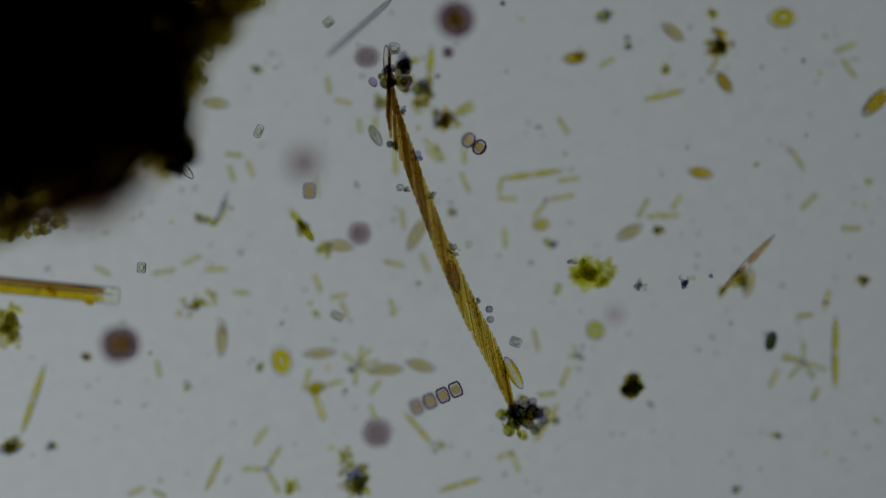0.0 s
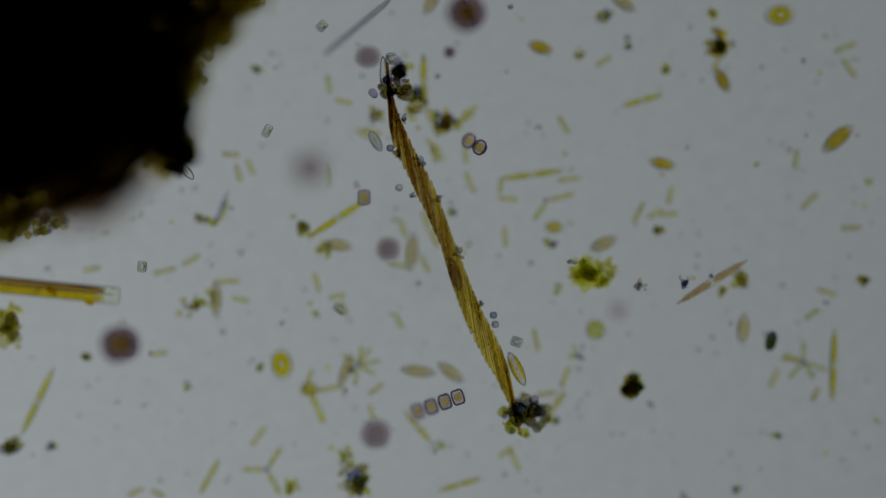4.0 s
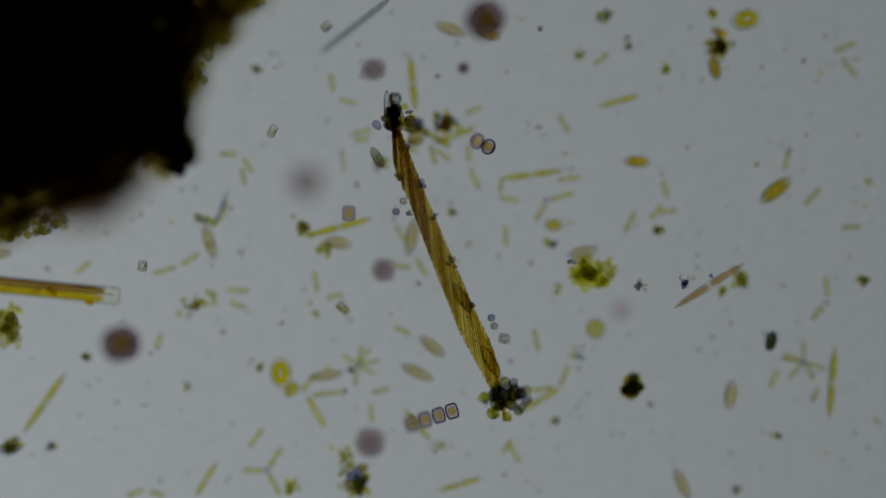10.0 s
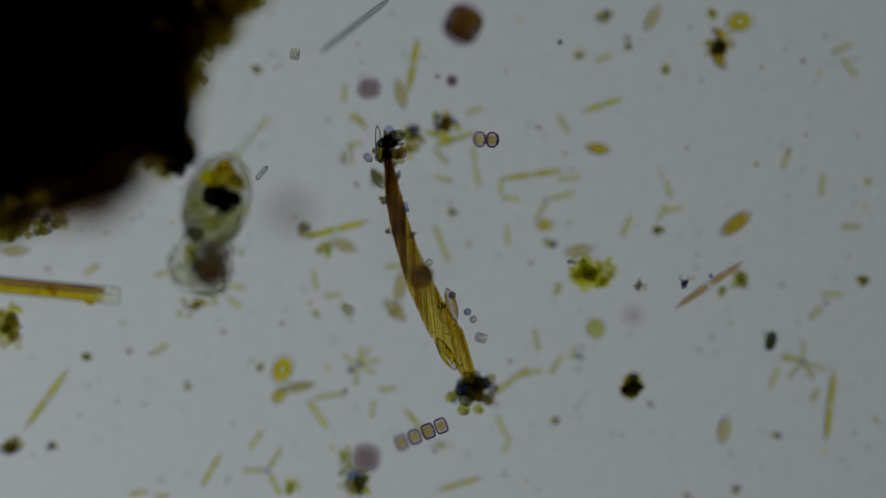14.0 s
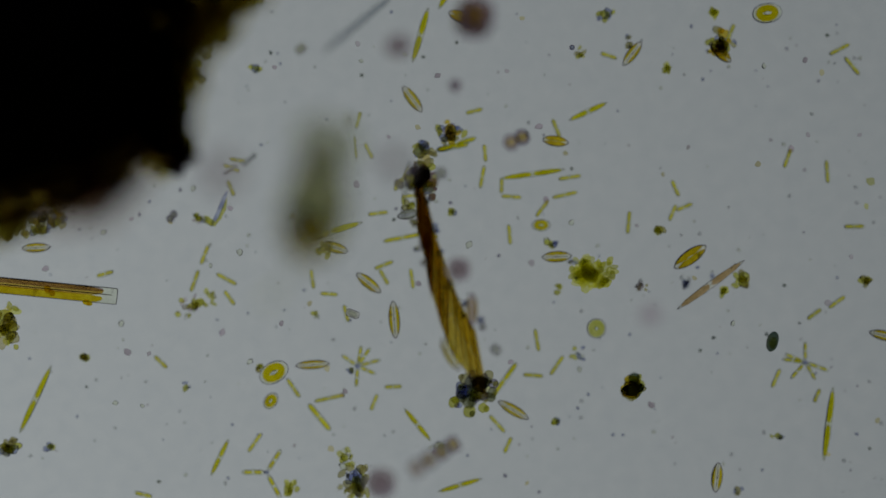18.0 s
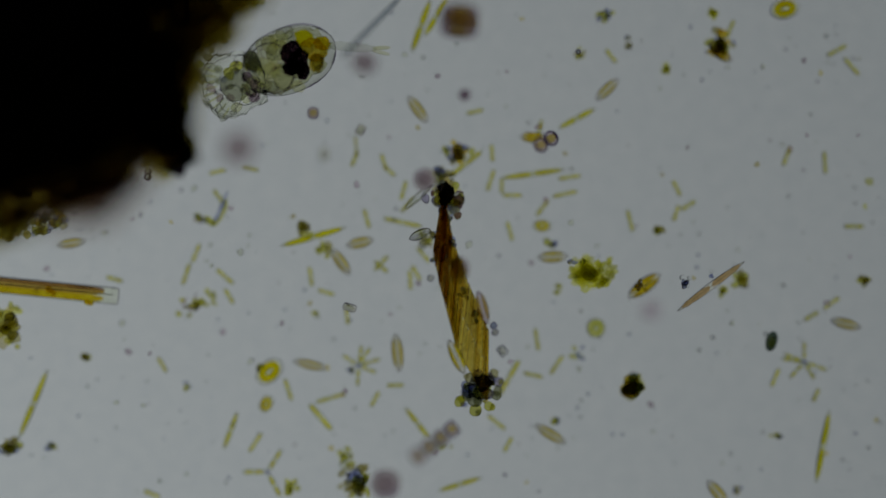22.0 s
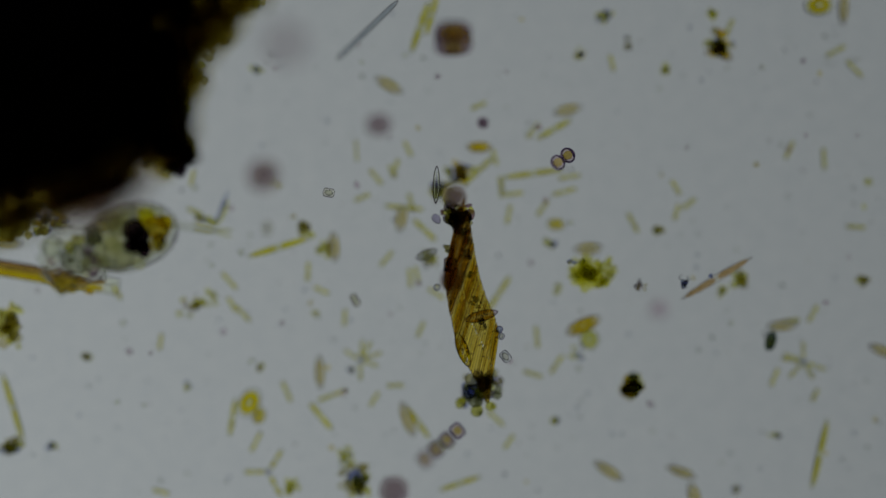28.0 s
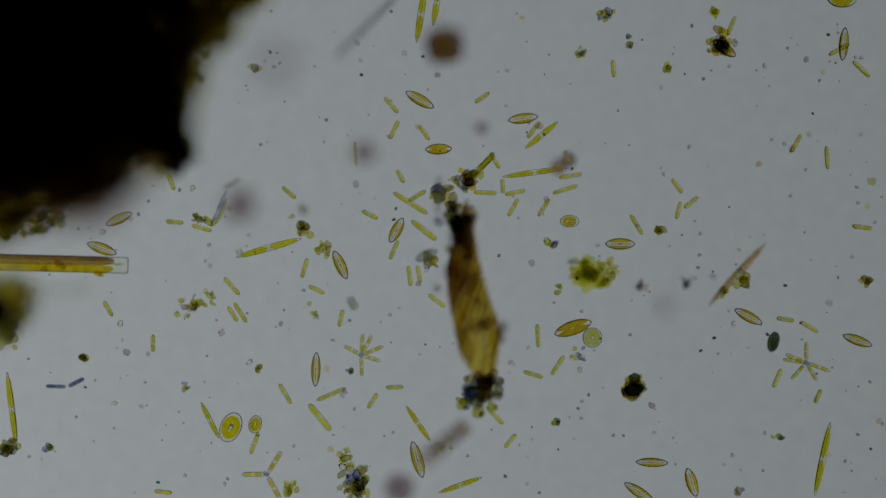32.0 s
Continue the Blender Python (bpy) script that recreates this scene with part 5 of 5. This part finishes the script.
ends(rod(1255, 131, 1272, 102), (0, 1255, 131, 1272, 102), (9, 1275, 110, 1285, 80), (21, 1284, 72, 1301, 34), (32, 1282, 72, 1302, 24))
ends(rod(360, 478, 400, 477), (0, 360, 478, 400, 477), (10, 400, 514, 440, 515), (21, 383, 478, 412, 501), (32, 399, 492, 425, 521))
ends(rod(410, 517, 442, 520), (0, 410, 517, 442, 520), (10, 405, 535, 434, 546), (21, 395, 508, 415, 541), (32, 404, 540, 423, 571))
ends(rod(270, 485, 308, 478), (0, 270, 485, 308, 478), (10, 274, 484, 306, 474), (13, 275, 483, 300, 478), (19, 345, 517, 355, 480), (23, 318, 500, 332, 466), (28, 418, 545, 438, 566), (32, 417, 537, 437, 569))
ends(rod(323, 468, 354, 453), (0, 323, 468, 354, 453), (10, 320, 469, 351, 449), (13, 330, 455, 350, 445), (19, 358, 470, 370, 433), (23, 335, 460, 351, 428), (28, 345, 400, 372, 408), (32, 342, 399, 376, 409))
ends(rod(165, 472, 193, 487), (0, 165, 472, 193, 487), (10, 135, 482, 155, 466), (21, 183, 490, 218, 494), (28, 195, 500, 215, 535), (32, 184, 529, 204, 563))
ends(rod(276, 640, 281, 668), (0, 276, 640, 281, 668), (10, 275, 622, 284, 590), (21, 280, 634, 293, 663), (28, 280, 622, 284, 590), (32, 273, 626, 273, 588))
ends(rod(555, 485, 568, 518), (0, 555, 485, 568, 518), (10, 555, 480, 561, 516), (21, 548, 474, 553, 508), (32, 545, 457, 535, 492))
ends(rod(585, 528, 613, 522), (0, 585, 528, 613, 522), (10, 577, 528, 606, 521), (21, 560, 514, 597, 523), (32, 544, 504, 579, 521))
ends(rod(603, 533, 614, 562), (0, 603, 533, 614, 562), (10, 602, 532, 614, 560), (21, 611, 540, 617, 578), (32, 608, 544, 600, 582))
ends(rod(655, 698, 673, 674), (0, 655, 698, 673, 674), (10, 655, 697, 691, 688), (21, 680, 683, 719, 682), (32, 684, 685, 714, 684))
ends(rod(553, 690, 606, 675), (0, 553, 690, 606, 675), (10, 560, 700, 600, 695), (21, 563, 711, 607, 699), (32, 570, 704, 604, 690))
ends(rod(537, 692, 548, 654), (0, 537, 692, 548, 654), (10, 530, 697, 562, 659), (21, 505, 671, 517, 708), (32, 493, 674, 519, 718))
ends(rod(655, 718, 665, 746), (0, 655, 718, 665, 746), (10, 655, 717, 658, 750), (21, 672, 691, 655, 723), (32, 669, 694, 651, 723))
ends(rod(449, 789, 473, 757), (0, 449, 789, 473, 757), (10, 440, 793, 464, 760), (21, 440, 801, 463, 767), (32, 445, 802, 459, 764))
ends(rod(226, 877, 252, 865), (0, 226, 877, 252, 865), (10, 225, 880, 250, 868), (21, 250, 869, 280, 881), (32, 275, 867, 307, 871))
ends(rod(268, 870, 292, 882), (0, 268, 870, 292, 882), (10, 262, 870, 290, 880), (21, 300, 905, 320, 890), (32, 320, 905, 350, 900))
ends(rod(680, 463, 713, 470), (0, 680, 463, 713, 470), (10, 690, 470, 727, 473), (21, 654, 483, 692, 451), (23, 665, 480, 690, 450), (28, 672, 472, 695, 445), (32, 690, 460, 705, 425))
ends(rod(745, 450, 760, 482), (0, 745, 450, 760, 482), (10, 735, 455, 757, 492), (21, 725, 478, 727, 514), (32, 722, 465, 728, 512))
ends(rod(945, 583, 953, 622), (0, 945, 583, 953, 622), (21, 947, 583, 953, 620), (32, 950, 572, 952, 616))
ends(rod(993, 687, 1008, 651), (0, 993, 687, 1008, 651), (10, 992, 684, 1007, 648), (13, 975, 662, 995, 633), (32, 976, 661, 996, 631))
ends(rod(950, 701, 987, 696), (0, 950, 701, 987, 696), (10, 940, 693, 982, 686), (13, 925, 665, 960, 655), (19, 925, 662, 962, 667), (32, 924, 656, 962, 668))
ends(rod(1440, 711, 1450, 688), (0, 1440, 711, 1450, 688), (32, 1437, 717, 1452, 684))
ends(rod(1364, 687, 1379, 654), (0, 1364, 687, 1379, 654), (32, 1366, 685, 1380, 652))
ends(rod(1460, 547, 1471, 513), (0, 1460, 547, 1471, 513), (10, 1463, 488, 1468, 527), (16.5, 1470, 540, 1490, 525), (21, 1464, 543, 1488, 529), (25.5, 1450, 560, 1455, 530), (32, 1419, 572, 1439, 584))
ends(rod(1410, 562, 1442, 557), (0, 1410, 562, 1442, 557), (10, 1438, 568, 1459, 541), (21, 1421, 568, 1453, 549), (25.5, 1415, 572, 1440, 560), (28, 1385, 570, 1420, 566), (32, 1368, 562, 1406, 568))
ends(rod(905, 798, 919, 837), (0, 905, 798, 919, 837), (10, 900, 785, 921, 822), (13, 885, 740, 900, 775), (21, 864, 737, 894, 761), (32, 861, 719, 891, 751))
ends(rod(880, 813, 907, 802), (0, 880, 813, 907, 802), (10, 890, 803, 905, 780), (13, 893, 800, 903, 775), (21, 892, 801, 906, 774), (32, 892, 792, 913, 766))
ends(rod(665, 205, 660, 240), (0, 665, 205, 660, 240), (9, 633, 245, 655, 232), (13, 625, 195, 637, 215), (19, 715, 350, 730, 305), (23, 705, 355, 715, 320), (32, 690, 248, 706, 214))
ends(rod(635, 210, 637, 235), (0, 635, 210, 637, 235), (9, 627, 249, 660, 244), (13, 605, 256, 635, 243), (19, 705, 345, 718, 320), (23, 680, 290, 690, 305), (32, 702, 300, 716, 326))
ends(rod(770, 255, 785, 285), (0, 770, 255, 785, 285), (9, 760, 255, 765, 290), (13, 770, 262, 795, 285), (23, 740, 345, 700, 385), (32, 715, 362, 762, 333))
ends(rod(755, 265, 778, 285), (0, 755, 265, 778, 285), (9, 770, 262, 795, 282), (13, 770, 295, 802, 303), (23, 725, 465, 745, 510), (32, 738, 465, 745, 506))
ends(rod(750, 245, 775, 270), (0, 750, 245, 775, 270), (9, 750, 235, 805, 265), (13, 760, 228, 812, 252), (19, 745, 380, 705, 375), (23, 740, 460, 775, 480), (32, 755, 518, 791, 546))
ends(rod(815, 305, 832, 342), (0, 815, 305, 832, 342), (9, 832, 302, 847, 336), (13, 838, 292, 848, 328), (21, 870, 300, 858, 336), (28, 885, 312, 888, 350), (32, 846, 341, 870, 342))
ends(rod(690, 530, 700, 560), (0, 690, 530, 700, 560), (10, 700, 580, 725, 592), (21, 690, 484, 655, 455), (32, 805, 704, 838, 713))
ends(rod(710, 370, 715, 405), (0, 710, 370, 715, 405), (10, 700, 400, 720, 430), (19, 685, 375, 640, 378), (23, 640, 378, 655, 400), (32, 683, 176, 703, 199))
ends(rod(553, 690, 573, 746, 10), (0, 553, 690, 573, 746), (10, 545, 705, 573, 755), (21, 547, 716, 587, 762), (32, 546, 712, 588, 763))
ends(rod(665, 375, 735, 370, 8), (0, 700, 250, 700, 300), (9, 780, 465, 815, 505), (13, 770, 425, 823, 482), (16.5, 745, 390, 690, 400), (19, 735, 430, 690, 440), (23, 685, 385, 740, 377), (28, 690, 365, 740, 370), (32, 685, 334, 768, 386))
ends(rod(740, 380, 780, 420, 9), (0, 760, 140, 755, 190), (9, 745, 225, 800, 268), (13, 740, 225, 812, 250), (19, 770, 278, 848, 250), (21, 780, 295, 858, 245), (23, 738, 378, 776, 418), (32, 715, 380, 786, 436))
ends(rod(800, 322, 855, 272, 9), (0, 980, 730, 955, 770), (9, 1012, 690, 960, 730), (10, 980, 695, 935, 722), (13, 935, 660, 885, 695), (19, 903, 655, 880, 690), (23, 915, 645, 890, 688), (32, 862, 285, 838, 315))
ends(rod(800, 322, 857, 272, 9), (0, 790, 210, 820, 190), (13, 790, 250, 820, 240), (19, 770, 275, 848, 250), (23, 802, 322, 857, 272), (28, 830, 318, 860, 290), (32, 825, 318, 865, 284))
sliver = thing("fragment", "bluish curved sliver with an olive edge, lying on the slide", "debris", 390, 369, 0.005, 66)
part("blade", shape("blade", 60 * STEP, 9 * STEP, 8 * STEP, 3, 0.6, 2.2, rings=20, seg=10, rough=0.25, grain=3, seed=4, bend=0.05), M_BLUE, sliver)
part("edge", shape("blade_edge", 50 * STEP, 7 * STEP, 6 * STEP, 3, 0.6, 2.2, rings=18, seg=10, rough=0.3, grain=3, seed=6, bend=0.05), M_OLIVE, sliver, pose(-4 * STEP, -6 * STEP, 0))
part("lobe", shape("blade_lobe", 26 * STEP, 10 * STEP, 7 * STEP, 3, 0.6, 2.2, rings=14, seg=10, rough=0.35, grain=2, seed=1), M_OLIVE, sliver, pose(-28 * STEP, 6 * STEP, 0, 0, 0, 75))
clump(352, 388, 30, 16, 8, 82, (M_PURPLE, M_OLIVE, M_BLUE), "small grains beside a bluish fragment", 0, 4, (6, 10), -25)
rod(343, 380, 378, 398, 8, label="olive fragment lying on the slide", fill=M_OLIVE)
moves(rod(84, 682, 118, 684, 6, label="dark thin rod beside the needle diatom", wall=M_BLUE, fill=M_BLUE), (0, -60, 640, -2), (27.5, -60, 640, -2), (30, 60, 680, -2), (32, 102, 683, -2))
moves(rod(125, 683, 150, 670, 7, label="dark thin rod beside the needle diatom", wall=M_BLUE, fill=M_BLUE), (0, -60, 620, 25), (27.5, -60, 620, 25), (30, 95, 675, 25), (32, 138, 676, 27))
moves(rod(628, 252, 631, 292, 4, label="thin dark rod on the slide"), (0, 560, 330, -80), (21, 630, 260, -85), (32, 630, 272, -87))

# ---- debris ----
DARK = (M_DARK, M_OLIVE, M_DARK, M_BLUE)
LIGHT = (M_OLIVE, M_SILICA_GREEN, M_GREEN)
moves(clump(930, 735, 82, 78, 40, 21, (M_GRAPE, M_BLUE, M_DARK, M_RIM_SOFT, M_OLIVE), "dark grainy clump clinging to the ribbon's end", 0.008, 30, (10, 23), rough=0.12), (0, 926, 738, 0), (6, 930, 728, 0), (9, 928, 712, 5), (10, 895, 705, 5), (11, 872, 697, 8), (12, 855, 692, 10), (13, 842, 692, 20), (14, 836, 694, 20), (17, 838, 695, 30), (19, 838, 692, 35), (22, 848, 692, 35), (25, 850, 692, 35), (30, 848, 694, 40), (32, 850, 693, 40))
moves(clump(705, 115, 42, 84, 20, 22, (M_GRAPE, M_BLUE, M_OLIVE, M_DARK, M_MAROON), "dark grainy clump clinging to the ribbon's tip", 0.010, 20, (9, 20), rough=0.14), (0, 716, 118, 0, 0.003), (6, 704, 150, 0, 0.005), (9, 700, 195, 0, 0.011), (11, 694, 205, 0), (13, 690, 235, 0), (14, 692, 250, 0), (17, 730, 306, 10), (19, 768, 315, 20), (22, 793, 345, 20), (25, 807, 372, 20), (30, 810, 397, 20), (32, 812, 402, 20))
moves(clump(790, 212, 52, 42, 22, 23, (M_OLIVE, M_GRAPE, M_DARK, M_BLUE, M_GOLD), "small olive clump of debris on the slide", 0.0, 12, (10, 19)), (0, 788, 212, 0), (9, 790, 218, 0), (13, 788, 216, 0), (16.5, 795, 230, 10), (19, 800, 240, 20), (21, 808, 255, 20), (23, 812, 285, 30), (28, 815, 305, 30), (32, 828, 318, 40))
moves(clump(742, 175, 36, 66, 16, 24, (M_OLIVE, M_DARK, M_BLUE, M_PALE), "olive clump of debris beside the ribbon", 0.0, 12, (12, 22)), (0, 745, 170, 0), (6, 732, 200, 0), (9, 735, 235, 0), (13, 732, 242, 0), (14, 728, 250, 0), (17, 745, 275, 10), (19, 757, 285, 20), (22, 786, 322, 40), (25, 788, 338, 50), (30, 787, 346, 60), (32, 789, 350, 60))
moves(clump(672, 190, 24, 40, 8, 25, (M_OLIVE, M_DARK, M_SILICA), "golden clump of debris beside the ribbon", 0.0, 10, (9, 16)), (0, 674, 185, 0), (6, 664, 230, 0), (9, 675, 280, 0), (13, 664, 310, 0), (19, 735, 385, 0), (23, 755, 440, 0), (32, 762, 465, 0))
clump(1272, 80, 56, 56, 22, 26, (M_DARK, M_GOLD, M_BLUE, M_OLIVE), "dark ragged clump of debris on the slide", 0, 8, (9, 20))
clump(1118, 685, 36, 38, 14, 27, (M_DARK, M_OLIVE, M_OLIVE, M_GOLD, M_SEED), "compact dark ball of debris on the slide", 0, 22, (16, 28))
seed = thing("oval_grain", "dark green-blue oval grain with a pale spot", "grain", 1366, 604, 0.008, 75)
part("wall", shape("seed_wall", 36 * STEP, 21 * STEP, 18 * STEP, 2.2, 0.5, 2, rings=16, seg=16, rough=0.08, seed=3), M_SEED, seed)
part("content", shape("seed_content", 20 * STEP, 12 * STEP, 10 * STEP, rings=12, seg=12, rough=0.25, seed=4), M_GREEN, seed, pose(-3 * STEP, -2 * STEP, 0))
part("vacuole", shape("seed_spot", 7 * STEP, 6 * STEP, 6 * STEP, rings=8, seg=8), M_SILICA, seed, pose(-2 * STEP, -4 * STEP, 7 * STEP))
clump(632, 852, 62, 62, 34, 29, DARK, "large dark grainy clump of debris on the slide", 0, 20, (8, 20))
clump(612, 810, 26, 44, 10, 30, LIGHT, "pale olive debris trailing from a dark clump", 0, 8, (9, 16))
clump(18, 578, 50, 84, 26, 31, (M_OLIVE, M_GREEN, M_PALE, M_DARK), "olive lump of debris on the slide", 0.004, 16, (11, 24))
clump(15, 793, 48, 34, 16, 32, DARK, "dark clump of debris on the slide", 0, 12, (8, 18))
moves(clump(545, 405, 30, 30, 11, 33, (M_DARK, M_OLIVE), "olive dark clump of debris on the slide", 0, 12, (8, 16)), (0, 540, 405, 0), (32, 542, 405, 0))
clump(575, 443, 36, 28, 10, 34, (M_OLIVE, M_GREEN, M_DARK), "olive clump of debris on the slide", 0, 10, (8, 15))
clump(1048, 482, 88, 58, 66, 35, (M_JELLY, M_GREEN, M_JELLY), "yellow-green jelly lump of algae on the slide", 0.003, 40, (11, 23), category="algae", name="algal_lump")
clump(1020, 464, 40, 10, 9, 36, (M_BLUE, M_DARK), "string of dark grains along a green lump", 0.014, 6, (4, 8), 12)
clump(1213, 500, 22, 30, 10, 37, (M_BLUE, M_SILICA), "cluster of small glassy grains adrift", 0.014, 8, (5, 10))
clump(1135, 503, 26, 26, 9, 38, (M_DARK, M_SILICA, M_PURPLE), "cluster of small grey grains adrift", 0.012, 8, (6, 12))
clump(1258, 489, 16, 7, 4, 39, (M_BLUE,), "tiny blue-black grains adrift", 0.016, 3, (4, 7))
clump(348, 540, 76, 46, 26, 40, (M_MIST, M_OLIVE, M_SILICA_GREEN, M_GREEN), "grey-green cluster of small grains on the slide", 0, 6, (7, 14), 30)
clump(1312, 496, 40, 34, 10, 41, (M_OLIVE, M_DARK), "olive clump of debris under a needle diatom", 0, 8, (9, 18), 50)
clump(1280, 515, 26, 14, 6, 42, (M_GREEN, M_OLIVE), "pale green debris under a needle diatom", 0, 5, (8, 14), 20)
clump(1526, 497, 26, 17, 5, 43, (M_DARK, M_OLIVE), "dark olive grain on the slide", 0, 6, (11, 16))
clump(1070, 28, 36, 18, 8, 44, (M_OLIVE, M_BLUE), "olive two-lobed debris on the slide", 0, 6, (8, 14), 5)
clump(1112, 74, 15, 22, 5, 45, (M_DARK, M_BLUE), "dark grain on the slide", 0, 6, (9, 14))
clump(1026, 95, 22, 20, 5, 46, (M_OLIVE, M_DARK), "olive debris on the slide", 0, 5, (8, 12), -30)
clump(1180, 122, 18, 26, 6, 47, (M_GREEN, M_OLIVE), "pale green debris on the slide", 0, 5, (7, 12))
clump(1262, 22, 20, 22, 6, 48, (M_OLIVE, M_GREEN), "pale olive debris on the slide", 0, 5, (8, 13))
clump(975, 432, 26, 14, 6, 49, (M_BLUE, M_OLIVE), "grey-green grains on the slide", 0, 5, (7, 12))
clump(1166, 407, 20, 16, 5, 50, (M_OLIVE, M_DARK), "olive grain on the slide", 0, 5, (9, 14))
clump(987, 512, 12, 20, 3, 51, (M_OLIVE,), "pale olive grain on the slide", 0, 4, (9, 13))
clump(150, 633, 24, 12, 5, 52, (M_DARK, M_OLIVE), "olive grain on the slide", 0, 4, (8, 12), -20)
clump(90, 789, 22, 16, 5, 53, (M_BLUE, M_OLIVE), "grey-green grain on the slide", 0, 4, (9, 13))
clump(1374, 771, 20, 13, 4, 54, (M_OLIVE, M_BLUE), "olive grain on the slide", 0, 4, (9, 12))
clump(1305, 867, 16, 12, 4, 55, (M_BLUE, M_DARK), "dark grain on the slide", 0, 4, (8, 11))
clump(982, 746, 14, 15, 4, 56, (M_BLUE, M_OLIVE), "grey grain on the slide", 0, 4, (7, 11))
clump(452, 121, 28, 10, 5, 57, (M_OLIVE, M_BLUE), "olive fragment on the slide", 0, 4, (8, 12), -20)
clump(460, 653, 15, 15, 4, 58, (M_DARK, M_OLIVE), "dark olive grain on the slide", 0, 4, (8, 12))
clump(328, 684, 14, 14, 3, 59, (M_BLUE, M_OLIVE), "grey grain on the slide", 0, 3, (8, 11))
clump(512, 862, 30, 34, 9, 60, (M_GREEN, M_OLIVE), "green lump of algae on the slide", 0, 8, (9, 15), name="algal_lump", category="algae")
clump(1028, 632, 40, 50, 9, 61, (M_OLIVE, M_SILICA_GREEN, M_BLUE), "loose olive grains on the slide", 0, 4, (6, 11))
clump(620, 655, 14, 12, 3, 62, (M_BLUE, M_OLIVE), "grey grain on the slide", 0, 3, (8, 11))
clump(800, 378, 12, 12, 3, 63, (M_OLIVE, M_BLUE), "olive grain on the slide", 0, 3, (9, 12))
clump(560, 555, 16, 14, 4, 64, (M_OLIVE, M_SILICA_GREEN), "pale olive grain on the slide", 0, 3, (7, 11))
clump(780, 790, 40, 20, 5, 65, (M_SILICA_GREEN, M_OLIVE), "pale debris on the slide", 0, 3, (7, 11))
RND = random.Random(77)


def fine_grit():
    """Countless tiny grains settled on the slide, joined into one mesh."""
    mats = (M_BLUE, M_SILICA_GREEN, M_GRAPE, M_SEED, M_SILICA, M_MIST)
    unit = [shape("speck", 1, 0.8, 0.7, 2, 0.5, 2, rings=8, seg=8, rough=0.35, seed=k) for k in range(5)]
    verts, faces, slots = [], [], []
    for k in range(340):
        u, v = RND.uniform(20, 1560), RND.uniform(15, 875)
        if u < 480 and v < 440 - u * 0.75:
            continue
        dark = k < 230
        d = RND.choice((3, 3, 4, 4, 5, 6, 7) if dark else (3, 4, 5, 7)) * STEP
        slot = RND.choice((0, 1, 2, 3, 4, 0) if dark else (4, 5, 1))
        me = RND.choice(unit)
        m = Matrix.Translation(at(u, v, d * 0.35)) @ pose(0, 0, 0, 0, 0, u * 7) @ Matrix.Scale(d, 4)
        base = len(verts)
        verts += [m @ x.co for x in me.vertices]
        faces += [[base + n for n in p.vertices] for p in me.polygons]
        slots += [slot] * len(me.polygons)
    me = bpy.data.meshes.new("fine_grit")
    me.from_pydata(verts, [], faces)
    for m in mats:
        me.materials.append(m)
    me.polygons.foreach_set("material_index", slots)
    me.polygons.foreach_set("use_smooth", [True] * len(me.polygons))
    me.update()
    tagged(new("fine_grit", me), "countless tiny blue-grey and clear grains settled on the slide", "grit", kind="stuff")


fine_grit()
for k in range(70):
    u, v = RND.uniform(20, 1560), RND.uniform(15, 875)
    if u < 480 and v < 450 - u * 0.75:
        continue
    speck(u, v, RND.uniform(8, 14), RND.choice((M_MIST, M_PALE, M_SILICA_GREEN, M_CHAIN)), 0.002 + RND.random() * 0.01, "faint olive-grey fleck settled on the slide")


speck(1540, 322, 17, M_JELLY, 0.006, "pale yellow-green fleck settled on the slide")
speck(1532, 366, 11, M_JELLY, 0.006, "pale yellow-green fleck settled on the slide")


# ---- everything that moves ----
def motions():
    for ob, rows in TRACKS:
        walk(ob, rows)


motions()
